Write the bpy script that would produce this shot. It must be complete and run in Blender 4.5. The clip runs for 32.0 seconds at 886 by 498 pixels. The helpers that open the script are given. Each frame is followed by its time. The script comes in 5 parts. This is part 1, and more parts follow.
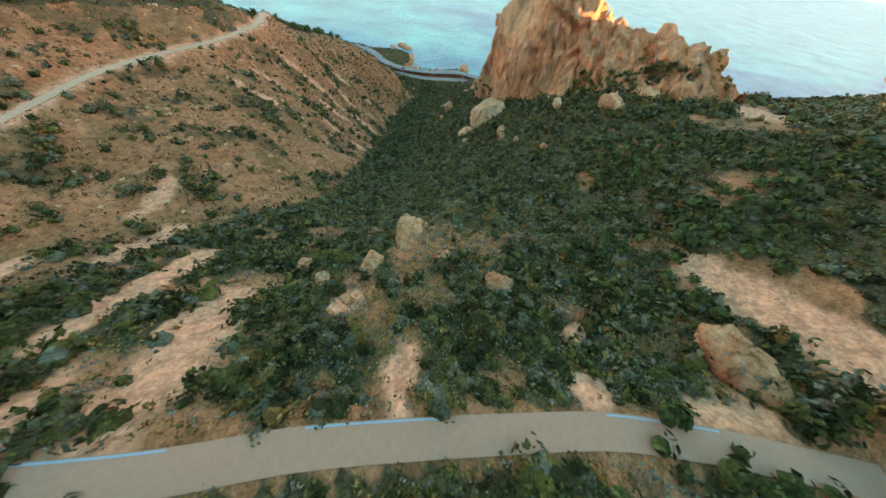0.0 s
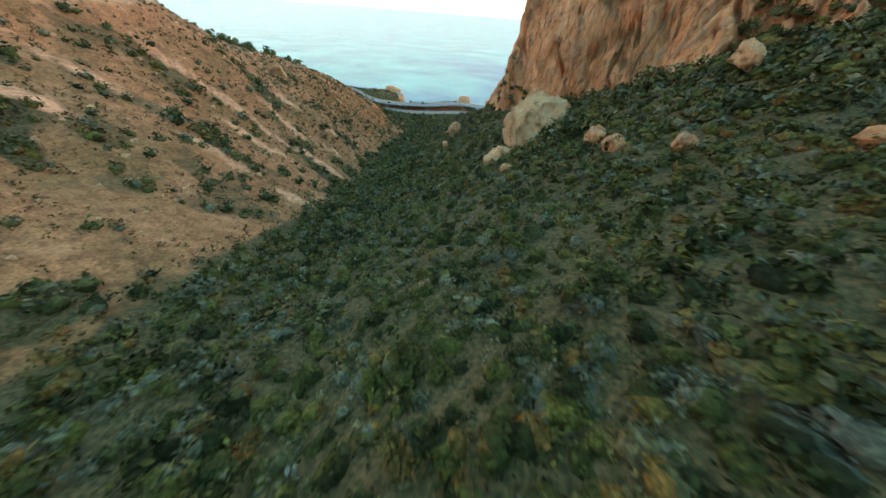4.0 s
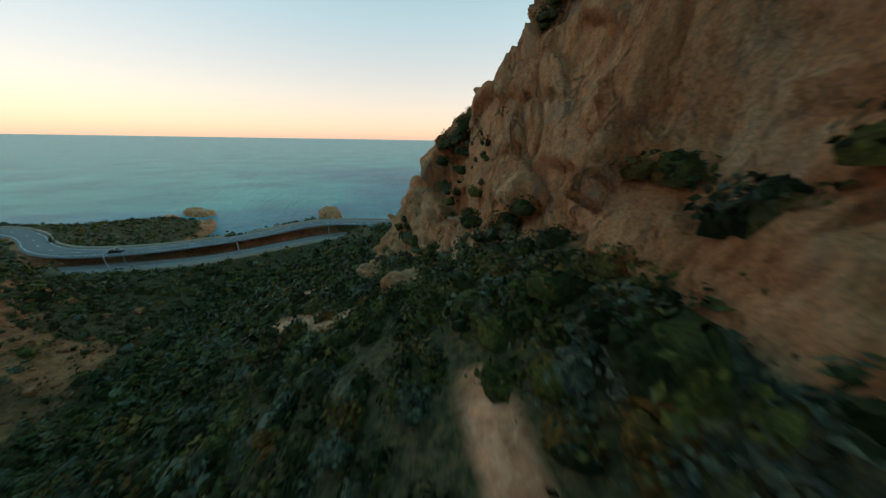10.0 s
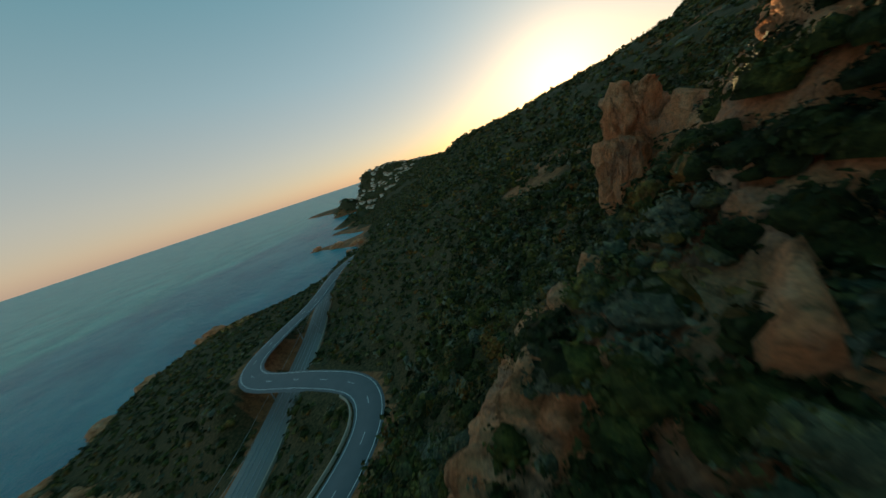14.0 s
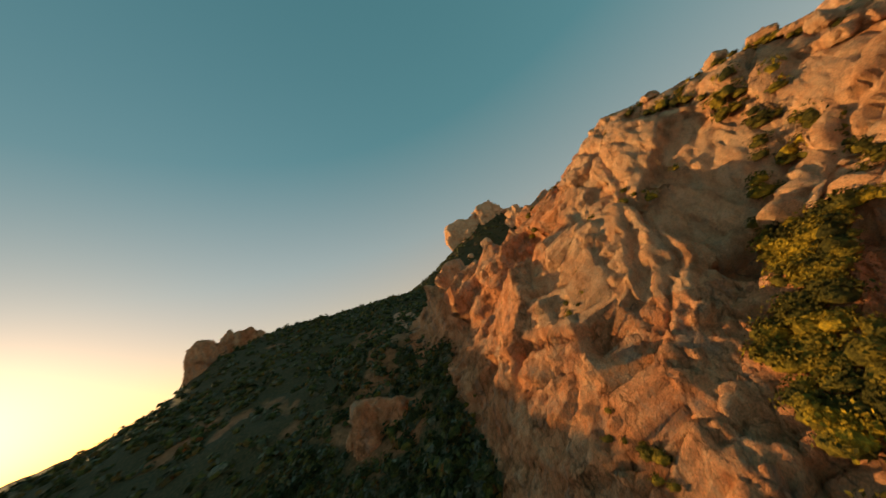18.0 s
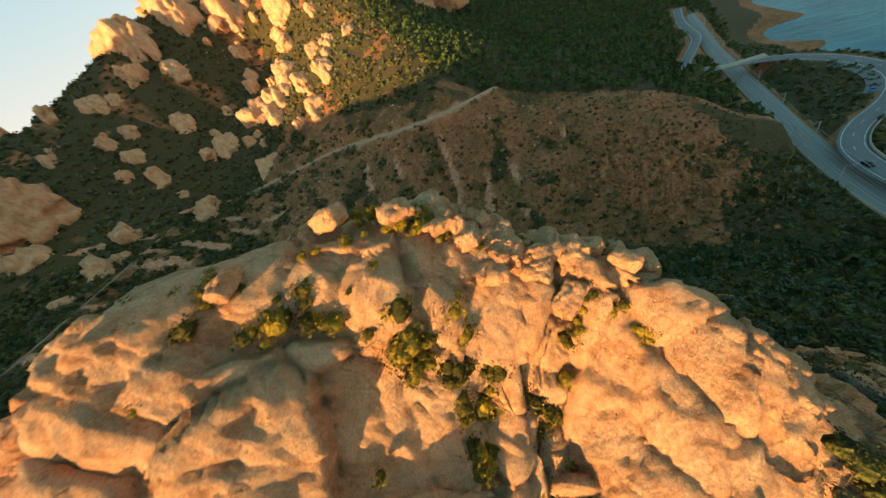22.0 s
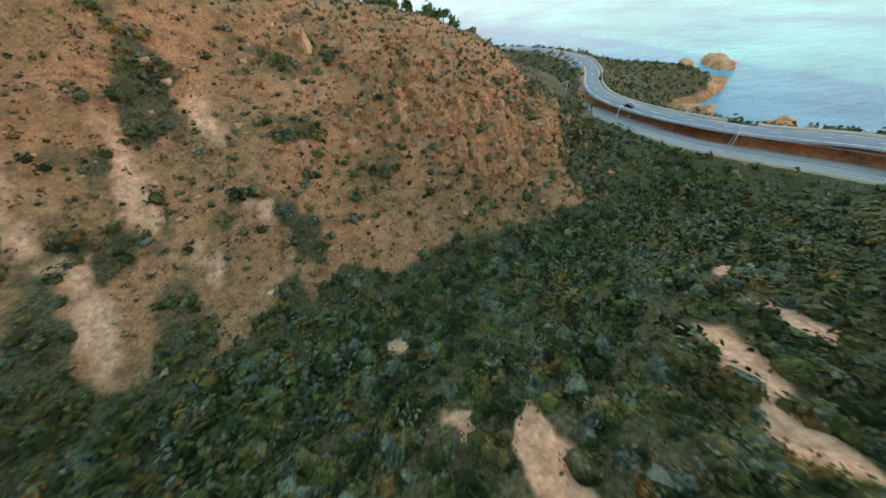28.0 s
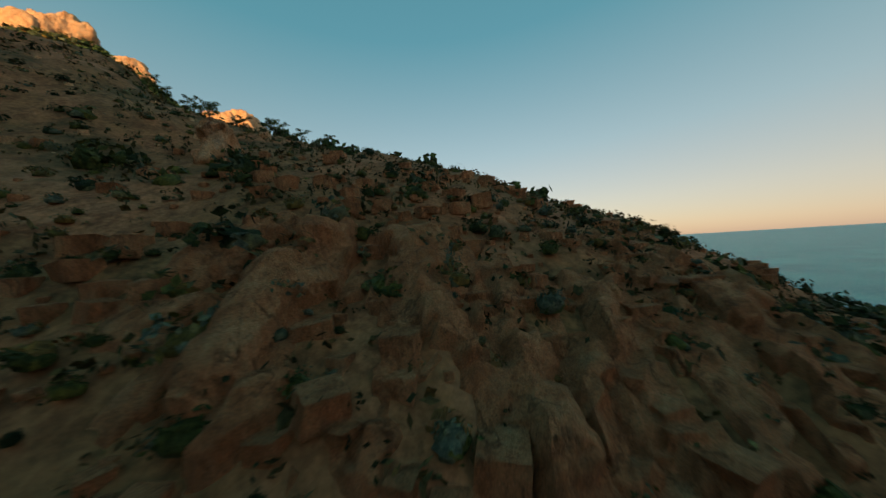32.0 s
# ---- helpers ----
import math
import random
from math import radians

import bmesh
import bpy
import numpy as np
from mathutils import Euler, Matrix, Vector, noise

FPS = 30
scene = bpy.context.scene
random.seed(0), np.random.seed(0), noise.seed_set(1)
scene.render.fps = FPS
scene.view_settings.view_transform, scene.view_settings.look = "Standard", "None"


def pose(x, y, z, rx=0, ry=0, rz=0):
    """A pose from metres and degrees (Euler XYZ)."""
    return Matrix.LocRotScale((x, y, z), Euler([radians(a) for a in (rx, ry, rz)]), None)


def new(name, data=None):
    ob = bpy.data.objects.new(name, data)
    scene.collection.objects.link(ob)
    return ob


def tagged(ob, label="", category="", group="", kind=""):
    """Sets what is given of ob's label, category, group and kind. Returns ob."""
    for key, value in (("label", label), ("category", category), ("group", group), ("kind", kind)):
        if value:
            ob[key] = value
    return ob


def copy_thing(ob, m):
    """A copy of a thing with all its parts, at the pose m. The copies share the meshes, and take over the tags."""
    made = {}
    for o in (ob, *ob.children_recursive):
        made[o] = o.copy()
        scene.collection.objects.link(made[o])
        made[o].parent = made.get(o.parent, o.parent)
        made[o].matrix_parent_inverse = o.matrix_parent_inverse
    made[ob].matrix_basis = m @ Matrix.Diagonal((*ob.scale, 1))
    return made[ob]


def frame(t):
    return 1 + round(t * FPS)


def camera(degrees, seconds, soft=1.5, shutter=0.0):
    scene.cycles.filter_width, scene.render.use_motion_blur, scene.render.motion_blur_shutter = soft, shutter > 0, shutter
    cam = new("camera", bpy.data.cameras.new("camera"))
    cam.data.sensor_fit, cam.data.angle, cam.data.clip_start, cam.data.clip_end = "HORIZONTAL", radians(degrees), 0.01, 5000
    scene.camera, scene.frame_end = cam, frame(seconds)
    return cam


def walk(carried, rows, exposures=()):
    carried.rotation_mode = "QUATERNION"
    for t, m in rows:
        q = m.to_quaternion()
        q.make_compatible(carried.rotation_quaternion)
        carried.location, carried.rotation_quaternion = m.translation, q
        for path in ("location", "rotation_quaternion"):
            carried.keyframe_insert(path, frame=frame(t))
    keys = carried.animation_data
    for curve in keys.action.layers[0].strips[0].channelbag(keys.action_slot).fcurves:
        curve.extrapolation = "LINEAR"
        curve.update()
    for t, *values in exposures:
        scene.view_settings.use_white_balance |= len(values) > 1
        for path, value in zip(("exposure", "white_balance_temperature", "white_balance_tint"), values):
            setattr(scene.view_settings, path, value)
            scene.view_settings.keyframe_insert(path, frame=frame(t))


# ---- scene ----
# ======== camera and its walk ========
cam = camera(116.1, 32.0, soft=1.4, shutter=0.26)
PATH = [
    (0.0, pose(284.10, 71.48, 153.96, 39.43, -6.50, 112.66)),
    (0.5, pose(275.66, 68.13, 145.91, 39.74, -6.29, 112.46)),
    (1.0, pose(266.86, 64.42, 138.38, 39.51, -5.87, 112.19)),
    (1.5, pose(256.84, 60.24, 131.15, 38.91, -5.74, 111.96)),
    (2.0, pose(246.64, 55.99, 124.15, 39.03, -5.22, 111.74)),
    (2.5, pose(236.39, 51.40, 117.06, 40.29, -5.02, 111.57)),
    (3.0, pose(224.91, 46.73, 110.59, 42.54, -4.38, 111.21)),
    (3.5, pose(212.34, 42.55, 104.08, 45.52, -3.75, 111.13)),
    (4.0, pose(200.99, 37.08, 97.53, 49.17, -3.51, 110.13)),
    (4.5, pose(188.69, 32.74, 92.68, 51.88, -2.39, 109.24)),
    (6.5, pose(128.66, 16.55, 75.90, 57.12, -0.86, 104.64)),
    (7.0, pose(114.07, 11.25, 73.12, 57.77, -1.29, 102.13)),
    (7.5, pose(99.80, 6.49, 70.82, 58.85, -1.90, 99.38)),
    (8.0, pose(86.72, 4.08, 68.44, 60.11, -1.19, 96.57)),
    (8.5, pose(72.07, 0.54, 66.08, 61.86, -1.43, 93.91)),
    (9.0, pose(60.22, -1.54, 65.34, 63.70, -1.39, 90.86)),
    (9.5, pose(48.26, -3.20, 64.65, 66.07, -1.14, 87.38)),
    (10.0, pose(36.20, -3.48, 64.48, 68.52, -0.81, 84.30)),
    (10.5, pose(24.67, -3.87, 64.95, 70.50, 0.50, 80.81)),
    (11.0, pose(13.00, -3.31, 65.49, 73.02, 1.85, 77.14)),
    (11.5, pose(2.05, -2.42, 67.57, 73.33, 4.65, 71.53)),
    (12.0, pose(-8.89, 0.21, 70.01, 73.57, 7.99, 64.65)),
    (12.5, pose(-18.05, -1.67, 71.95, 72.95, 12.41, 53.25)),
    (13.0, pose(-26.54, 2.06, 74.58, 71.47, 15.98, 41.27)),
    (13.5, pose(-33.04, 7.52, 77.79, 70.04, 17.64, 29.03)),
    (15.5, pose(-44.48, 37.35, 86.02, 81.37, 13.70, -6.13)),
    (16.0, pose(-42.09, 47.34, 90.21, 86.64, 14.16, -14.88)),
    (16.5, pose(-40.95, 55.82, 94.98, 92.48, 15.04, -26.45)),
    (17.0, pose(-35.90, 63.65, 98.84, 98.28, 14.26, -38.10)),
    (17.5, pose(-32.44, 69.50, 105.04, 102.65, 17.16, -50.84)),
    (18.0, pose(-27.84, 73.28, 111.22, 104.39, 20.45, -63.40)),
    (18.5, pose(-22.66, 74.68, 118.24, 102.11, 24.37, -76.45)),
    (19.0, pose(-17.87, 74.90, 124.40, 96.97, 27.46, -89.97)),
    (19.5, pose(-12.94, 73.77, 130.18, 89.72, 29.41, -103.68)),
    (20.0, pose(-7.89, 70.82, 135.02, 81.58, 29.92, -116.41)),
    (20.5, pose(-3.40, 66.72, 139.10, 73.04, 29.28, -127.72)),
    (21.0, pose(1.23, 61.81, 142.47, 64.18, 27.30, -138.07)),
    (21.5, pose(5.78, 55.77, 144.61, 55.73, 25.20, -146.96)),
    (22.0, pose(9.95, 49.27, 145.38, 48.30, 23.76, -154.29)),
    (22.5, pose(13.64, 42.43, 144.68, 41.64, 23.19, -160.00)),
    (23.0, pose(16.97, 36.26, 142.43, 35.55, 23.19, -164.64)),
    (23.5, pose(19.90, 30.87, 139.22, 29.89, 23.09, -168.21)),
    (24.0, pose(23.16, 25.38, 133.83, 25.16, 22.57, -170.80)),
    (24.5, pose(25.82, 20.52, 127.96, 21.51, 21.50, -172.61)),
    (26.5, pose(32.55, 1.53, 99.05, 20.83, 12.30, 178.57)),
    (27.0, pose(34.10, -3.03, 89.58, 26.83, 8.39, 173.03)),
    (27.5, pose(34.00, -9.52, 81.12, 34.82, 6.65, 167.52)),
    (28.0, pose(33.49, -17.53, 73.74, 44.13, 6.24, 163.61)),
    (28.5, pose(32.42, -25.88, 66.87, 53.88, 6.92, 161.53)),
    (29.0, pose(30.77, -35.06, 60.90, 62.57, 7.74, 161.07)),
    (29.5, pose(28.53, -44.79, 56.71, 68.81, 8.39, 161.78)),
    (30.0, pose(25.92, -54.42, 53.36, 73.73, 8.78, 163.61)),
    (30.5, pose(22.96, -63.64, 50.85, 78.15, 8.87, 166.65)),
    (31.0, pose(19.61, -72.88, 49.71, 81.89, 7.67, 171.09)),
    (31.5, pose(16.97, -81.11, 49.50, 84.63, 5.68, 176.30)),
    (32.0, pose(14.35, -89.33, 47.49, 89.95, 3.21, -177.15)),
]
EXPOSURES = [(0.0, 3.1, 8400, 46), (2.0, 3.25, 8400, 45), (4.5, 3.05, 8400, 46), (7.0, 2.3, 8000, 40), (9.0, 1.6, 7600, 28), (11.0, 1.45, 7700, 28), (12.2, 1.5, 7700, 28), (13.0, 0.8, 7200, 19), (13.5, 0.6, 7100, 18),
             (16.0, 0.6, 8300, 23), (18.0, 0.5, 8500, 27), (20.5, 1.0, 7700, 20), (22.0, 1.6, 8000, 26), (23.0, 2.5, 8000, 38), (24.5, 3.3, 8100, 46),
             (27.5, 3.3, 8500, 54), (28.3, 3.05, 8400, 50), (29.2, 1.35, 7500, 26), (30.0, 0.65, 7300, 22), (32.0, 0.8, 7500, 22)]
walk(cam, PATH, EXPOSURES)

# ======== world and sun ========
SUN_AZ, SUN_EL = radians(3.7), radians(5.5)   # azimuth from +y towards +x
world = bpy.data.worlds.new("world")
scene.world = world
world.use_nodes = True
wn = world.node_tree.nodes
sky = wn.new("ShaderNodeTexSky")
sky.sky_type, sky.sun_disc = "NISHITA", False
sky.sun_elevation, sky.sun_rotation = SUN_EL, SUN_AZ
sky.air_density, sky.dust_density, sky.ozone_density = 1.0, 0.6, 1.6
wn["Background"].inputs["Strength"].default_value = 0.05
world.node_tree.links.new(sky.outputs[0], wn["Background"].inputs[0])
# the evening haze: pale and warm at the horizon, teal overhead
tc, sep, ramp, haze, both = (wn.new("ShaderNode" + k) for k in ("TexCoord", "SeparateXYZ", "ValToRGB", "Background", "AddShader"))
stops = [(0.0, (0.42, 0.36, 0.325)), (0.035, (0.435, 0.385, 0.35)), (0.12, (0.39, 0.405, 0.38)), (0.3, (0.225, 0.385, 0.42)), (0.6, (0.03, 0.26, 0.32)), (1.0, (0.012, 0.20, 0.26))]
while len(ramp.color_ramp.elements) < len(stops):
    ramp.color_ramp.elements.new(0.5)
for e, (p, c) in zip(ramp.color_ramp.elements, stops):
    e.position, e.color = p, (*c, 1)
haze.inputs["Strength"].default_value = 0.5
wl = world.node_tree.links
wl.new(tc.outputs["Generated"], sep.inputs[0])
wl.new(sep.outputs["Z"], ramp.inputs[0])
wl.new(ramp.outputs[0], haze.inputs[0])
wl.new(wn["Background"].outputs[0], both.inputs[0])
wl.new(haze.outputs[0], both.inputs[1])
# the aureole round the low sun
dot, power, glow, whole = (wn.new("ShaderNode" + k) for k in ("VectorMath", "Math", "Background", "AddShader"))
dot.operation, power.operation = "DOT_PRODUCT", "POWER"
dot.inputs[1].default_value = (math.sin(SUN_AZ) * math.cos(SUN_EL), math.cos(SUN_AZ) * math.cos(SUN_EL), math.sin(SUN_EL))
power.inputs[1].default_value = 180.0
glow.inputs["Color"].default_value = (0.30, 0.23, 0.15, 1)
wl.new(tc.outputs["Generated"], dot.inputs[0])
least = wn.new("ShaderNodeMath")
least.operation = "MAXIMUM"
least.inputs[1].default_value = 0.0
wl.new(dot.outputs["Value"], least.inputs[0])
wl.new(least.outputs[0], power.inputs[0])
wl.new(power.outputs[0], glow.inputs["Strength"])
wl.new(both.outputs[0], whole.inputs[0])
wl.new(glow.outputs[0], whole.inputs[1])
wl.new(whole.outputs[0], wn["World Output"].inputs[0])
sun_data = bpy.data.lights.new("sun", "SUN")
sun_data.energy, sun_data.angle, sun_data.color = 3.2, radians(0.53), (1.0, 0.77, 0.36)
sun = new("sun", sun_data)
sun_dir = Vector((math.sin(SUN_AZ) * math.cos(SUN_EL), math.cos(SUN_AZ) * math.cos(SUN_EL), math.sin(SUN_EL)))
sun.rotation_euler = sun_dir.to_track_quat("Z", "Y").to_euler()

rng = np.random.default_rng(7)

# ======== materials ========
class Nodes:
    """A small builder of node materials."""
    def __init__(self, name, rough=0.9):
        self.m = bpy.data.materials.new(name)
        self.m.use_nodes = True
        self.t = self.m.node_tree
        self.b = self.t.nodes["Principled BSDF"]
        self.b.inputs["Roughness"].default_value = rough
        self.b.inputs["Specular IOR Level"].default_value = 0.25

    def node(self, kind, **values):
        n = self.t.nodes.new(kind)
        for key, value in values.items():
            n.inputs[key].default_value = value
        return n

    def link(self, a, b):
        self.t.links.new(a, b)

    def coords(self, stretch=(1, 1, 1), turn=(0, 0, 0)):
        g = self.node("ShaderNodeNewGeometry")
        mp = self.node("ShaderNodeMapping")
        mp.inputs["Scale"].default_value = stretch
        mp.inputs["Rotation"].default_value = turn
        self.link(g.outputs["Position"], mp.inputs["Vector"])
        return mp.outputs[0]

    def noise(self, scale, vec=None, detail=6, rough=0.6):
        n = self.node("ShaderNodeTexNoise", Scale=scale, Detail=detail, Roughness=rough)
        self.link(vec or self.coords(), n.inputs["Vector"])
        return n.outputs["Fac"]

    def ramp(self, fac, stops):
        r = self.node("ShaderNodeValToRGB")
        els = r.color_ramp.elements
        while len(els) < len(stops):
            els.new(0.5)
        for e, (p, c) in zip(els, stops):
            e.position, e.color = p, (*c, 1)
        self.link(fac, r.inputs[0])
        return r.outputs[0]

    def mix(self, fac, a, b, blend="MIX"):
        n = self.t.nodes.new("ShaderNodeMix")
        n.data_type, n.blend_type = "RGBA", blend
        for sock, v in ((n.inputs[0], fac), (n.inputs[6], a), (n.inputs[7], b)):
            if isinstance(v, (int, float)):
                sock.default_value = v
            elif isinstance(v, tuple):
                sock.default_value = (*v, 1)
            else:
                self.link(v, sock)
        return n.outputs[2]

    def colour(self, c):
        self.link(c, self.b.inputs["Base Color"])

    def bump(self, height, strength=0.5, distance=0.2, before=None):
        n = self.node("ShaderNodeBump", Strength=strength, Distance=distance)
        self.link(height, n.inputs["Height"])
        if before is not None:
            self.link(before, n.inputs["Normal"])
        self.link(n.outputs[0], self.b.inputs["Normal"])
        return n.outputs[0]


def soil_material():
    n = Nodes("dry_soil", 0.95)
    fine, broad, patch = n.noise(1.3), n.noise(0.11), n.noise(0.045, detail=5)
    c = n.ramp(fine, [(0.3, (0.54, 0.195, 0.098)), (0.5, (0.70, 0.275, 0.152)), (0.7, (0.80, 0.37, 0.22))])
    straw = n.ramp(n.noise(2.2), [(0.36, (0.27, 0.092, 0.038)), (0.64, (0.56, 0.195, 0.088))])
    olive = n.ramp(n.noise(1.7), [(0.36, (0.14, 0.066, 0.025)), (0.64, (0.36, 0.148, 0.06))])
    grass = n.mix(n.ramp(patch, [(0.42, (0, 0, 0)), (0.6, (1, 1, 1))]), straw, olive)
    veg = n.t.nodes.new("ShaderNodeAttribute")
    veg.attribute_name = "cover"
    split = n.node("ShaderNodeSeparateColor")
    n.link(veg.outputs["Color"], split.inputs[0])
    c = n.mix(n.ramp(n.mix(0.5, broad, split.outputs[0]), [(0.34, (0, 0, 0)), (0.56, (1, 1, 1))]), c, grass)
    c = n.mix(0.85, c, n.ramp(n.noise(0.42, detail=8, rough=0.75), [(0.38, (0.55, 0.5, 0.47)), (0.52, (1, 1, 1)), (0.64, (1.3, 1.22, 1.15))]), "MULTIPLY")
    litter = n.ramp(n.noise(1.6), [(0.35, (0.030, 0.028, 0.011)), (0.5, (0.075, 0.056, 0.022)), (0.68, (0.17, 0.095, 0.042))])
    edge = n.mix(0.3, split.outputs[1], n.noise(0.5, detail=5))
    n.colour(n.mix(n.ramp(edge, [(0.36, (0, 0, 0)), (0.52, (1, 1, 1))]), c, litter))
    n.bump(n.noise(0.9, detail=9, rough=0.7), 0.7, 0.35)
    return n.m


def rock_material(name, stops, grey, stretch=(1, 1, 0.4), scale=0.22, web=0.6):
    n = Nodes(name, 0.9)
    vec = n.coords(stretch, (0.5, -0.35, 0.6))
    big, mid, fine = n.noise(scale, vec, 5), n.noise(scale * 5, vec, 9, 0.7), n.noise(scale * 24, None, 8, 0.7)

    def cracks(size, width):
        warp = n.t.nodes.new("ShaderNodeVectorMath")
        warp.operation = "MULTIPLY_ADD"
        nz = n.node("ShaderNodeTexNoise", Scale=size * 1.6, Detail=6.0)
        n.link(vec, nz.inputs["Vector"])
        n.link(nz.outputs["Color"], warp.inputs[0])
        warp.inputs[1].default_value = (1.5 / size, 1.5 / size, 1.5 / size)
        n.link(vec, warp.inputs[2])
        vo = n.node("ShaderNodeTexVoronoi", Scale=size)
        vo.feature = "DISTANCE_TO_EDGE"
        n.link(warp.outputs[0], vo.inputs["Vector"])
        return n.ramp(vo.outputs["Distance"], [(0.0, (0, 0, 0)), (width, (1, 1, 1))])

    c1, c2 = cracks(scale * 0.8, 0.045), cracks(scale * 3.2, 0.08)
    c = n.ramp(n.mix(0.45, big, mid), stops)
    stain = n.ramp(n.noise(scale * 1.3, n.coords((1, 1, 0.45)), 7, 0.7), [(0.52, (0, 0, 0)), (0.64, (0.55, 0.55, 0.55))])
    c = n.mix(stain, c, grey)
    c = n.mix(0.75, c, n.ramp(fine, [(0.36, (0.58, 0.53, 0.49)), (0.5, (1, 1, 1)), (0.64, (1.25, 1.23, 1.2))]), "MULTIPLY")
    broken = n.ramp(n.noise(scale * 1.1, None, 4), [(0.44, (0, 0, 0)), (0.6, (web, web, web))])
    shards = n.ramp(n.noise(scale * 2.3, None, 3), [(0.45, (0, 0, 0)), (0.6, (web * 0.6, web * 0.6, web * 0.6))])
    # crevice shade put into the rock's colour along both sets of cracks
    dark = (stops[0][1][0] * 0.3, stops[0][1][1] * 0.3, stops[0][1][2] * 0.35)
    c = n.mix(n.mix(1.0, n.ramp(c1, [(0.0, (1, 1, 1)), (1.0, (0, 0, 0))]), broken, "MULTIPLY"), c, dark)
    c = n.mix(n.mix(1.0, n.ramp(c2, [(0.0, (1, 1, 1)), (1.0, (0, 0, 0))]), shards, "MULTIPLY"), c, dark)
    n.colour(c)
    b0 = n.bump(c1, min(1.0, web * 1.3), 0.8 * web)
    b1 = n.bump(mid, 0.9, 0.9, b0)
    b2 = n.bump(c2, web, 0.3, b1)
    n.bump(fine, 1.0, 0.22, b2)
    return n.m


def leaf_material(name, stops, rough=0.7):
    n = Nodes(name, rough)
    n.b.inputs["Specular IOR Level"].default_value = 0.12
    g = n.node("ShaderNodeNewGeometry")
    vo = n.node("ShaderNodeTexVoronoi", Scale=0.42)
    n.link(g.outputs["Position"], vo.inputs["Vector"])
    split = n.node("ShaderNodeSeparateColor")
    n.link(vo.outputs["Color"], split.inputs[0])
    c = n.ramp(n.mix(0.12, split.outputs[0], g.outputs["Random Per Island"]), stops)
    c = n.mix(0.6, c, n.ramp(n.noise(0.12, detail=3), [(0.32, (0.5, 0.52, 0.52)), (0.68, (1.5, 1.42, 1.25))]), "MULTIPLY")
    # leaf speckle, with crevice shade and lit tips painted into the colour
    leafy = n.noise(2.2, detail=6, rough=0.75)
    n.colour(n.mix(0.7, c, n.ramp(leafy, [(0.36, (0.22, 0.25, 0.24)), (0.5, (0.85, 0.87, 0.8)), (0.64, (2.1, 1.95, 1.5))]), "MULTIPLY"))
    n.bump(leafy, 1.0, 0.3)
    return n.m


def plain_material(name, a, b, scale=0.8, rough=0.9, depth=0.05):
    n = Nodes(name, rough)
    n.colour(n.mix(n.noise(scale), a, b))
    n.bump(n.noise(scale * 12, detail=5), 0.5, depth)
    return n.m


def sea_material():
    n = Nodes("sea_water", 0.28)
    n.b.inputs["Specular IOR Level"].default_value = 0.05
    n.b.inputs["IOR"].default_value = 1.33
    n.colour(n.ramp(n.noise(0.012, detail=4), [(0.35, (0.005, 0.20, 0.26)), (0.65, (0.016, 0.32, 0.37))]))
    vec = n.coords((1.0, 2.6, 1.0), (0, 0, 0.9))
    w1 = n.bump(n.noise(0.05, vec, 5, 0.6), 0.5, 5.0)
    n.bump(n.noise(0.35, vec, 6, 0.65), 0.8, 0.9, w1)
    return n.m


SOIL = soil_material()
ROCK = rock_material("red_porphyry", [(0.36, (0.50, 0.16, 0.062)), (0.45, (0.74, 0.27, 0.12)), (0.54, (0.83, 0.36, 0.175)), (0.64, (0.88, 0.48, 0.28))], (0.42, 0.30, 0.23), (1, 1, 0.45))
PALE_ROCK = rock_material("pale_rock", [(0.36, (0.58, 0.225, 0.095)), (0.47, (0.82, 0.39, 0.20)), (0.60, (0.90, 0.51, 0.29))], (0.58, 0.36, 0.23), (1, 1, 0.6), 0.3, 0.36)
SPUR_ROCK = rock_material("broken_spur_rock", [(0.36, (0.38, 0.115, 0.045)), (0.46, (0.64, 0.205, 0.085)), (0.55, (0.76, 0.29, 0.13)), (0.66, (0.84, 0.40, 0.20))], (0.46, 0.20, 0.10), (1, 1, 0.5), 0.5)
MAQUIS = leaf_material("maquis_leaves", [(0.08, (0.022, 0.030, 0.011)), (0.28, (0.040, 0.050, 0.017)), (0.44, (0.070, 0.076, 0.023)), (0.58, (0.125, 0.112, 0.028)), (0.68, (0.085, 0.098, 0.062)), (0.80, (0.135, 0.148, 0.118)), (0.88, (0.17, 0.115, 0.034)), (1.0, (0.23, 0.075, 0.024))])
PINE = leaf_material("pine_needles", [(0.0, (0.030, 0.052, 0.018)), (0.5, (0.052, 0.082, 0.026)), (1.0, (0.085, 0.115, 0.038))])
# olive crag leaves with golden sunlight mixed into their colour
CRAG_LEAF = leaf_material("sun_tinted_leaves", [(0.0, (0.045, 0.042, 0.012)), (0.4, (0.115, 0.088, 0.019)), (0.75, (0.25, 0.165, 0.025)), (1.0, (0.42, 0.265, 0.034))])
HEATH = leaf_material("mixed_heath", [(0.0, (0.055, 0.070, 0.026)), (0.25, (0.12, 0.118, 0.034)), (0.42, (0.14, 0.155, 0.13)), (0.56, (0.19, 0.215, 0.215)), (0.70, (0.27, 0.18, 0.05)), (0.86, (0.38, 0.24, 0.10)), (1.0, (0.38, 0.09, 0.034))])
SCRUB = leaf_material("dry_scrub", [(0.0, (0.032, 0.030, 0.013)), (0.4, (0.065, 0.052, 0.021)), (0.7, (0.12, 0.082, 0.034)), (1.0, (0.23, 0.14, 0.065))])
BARK = plain_material("bark", (0.09, 0.065, 0.045), (0.16, 0.12, 0.09), 3.0)
ASPHALT = plain_material("asphalt", (0.13, 0.135, 0.14), (0.19, 0.195, 0.2), 0.4, 0.8, 0.01)
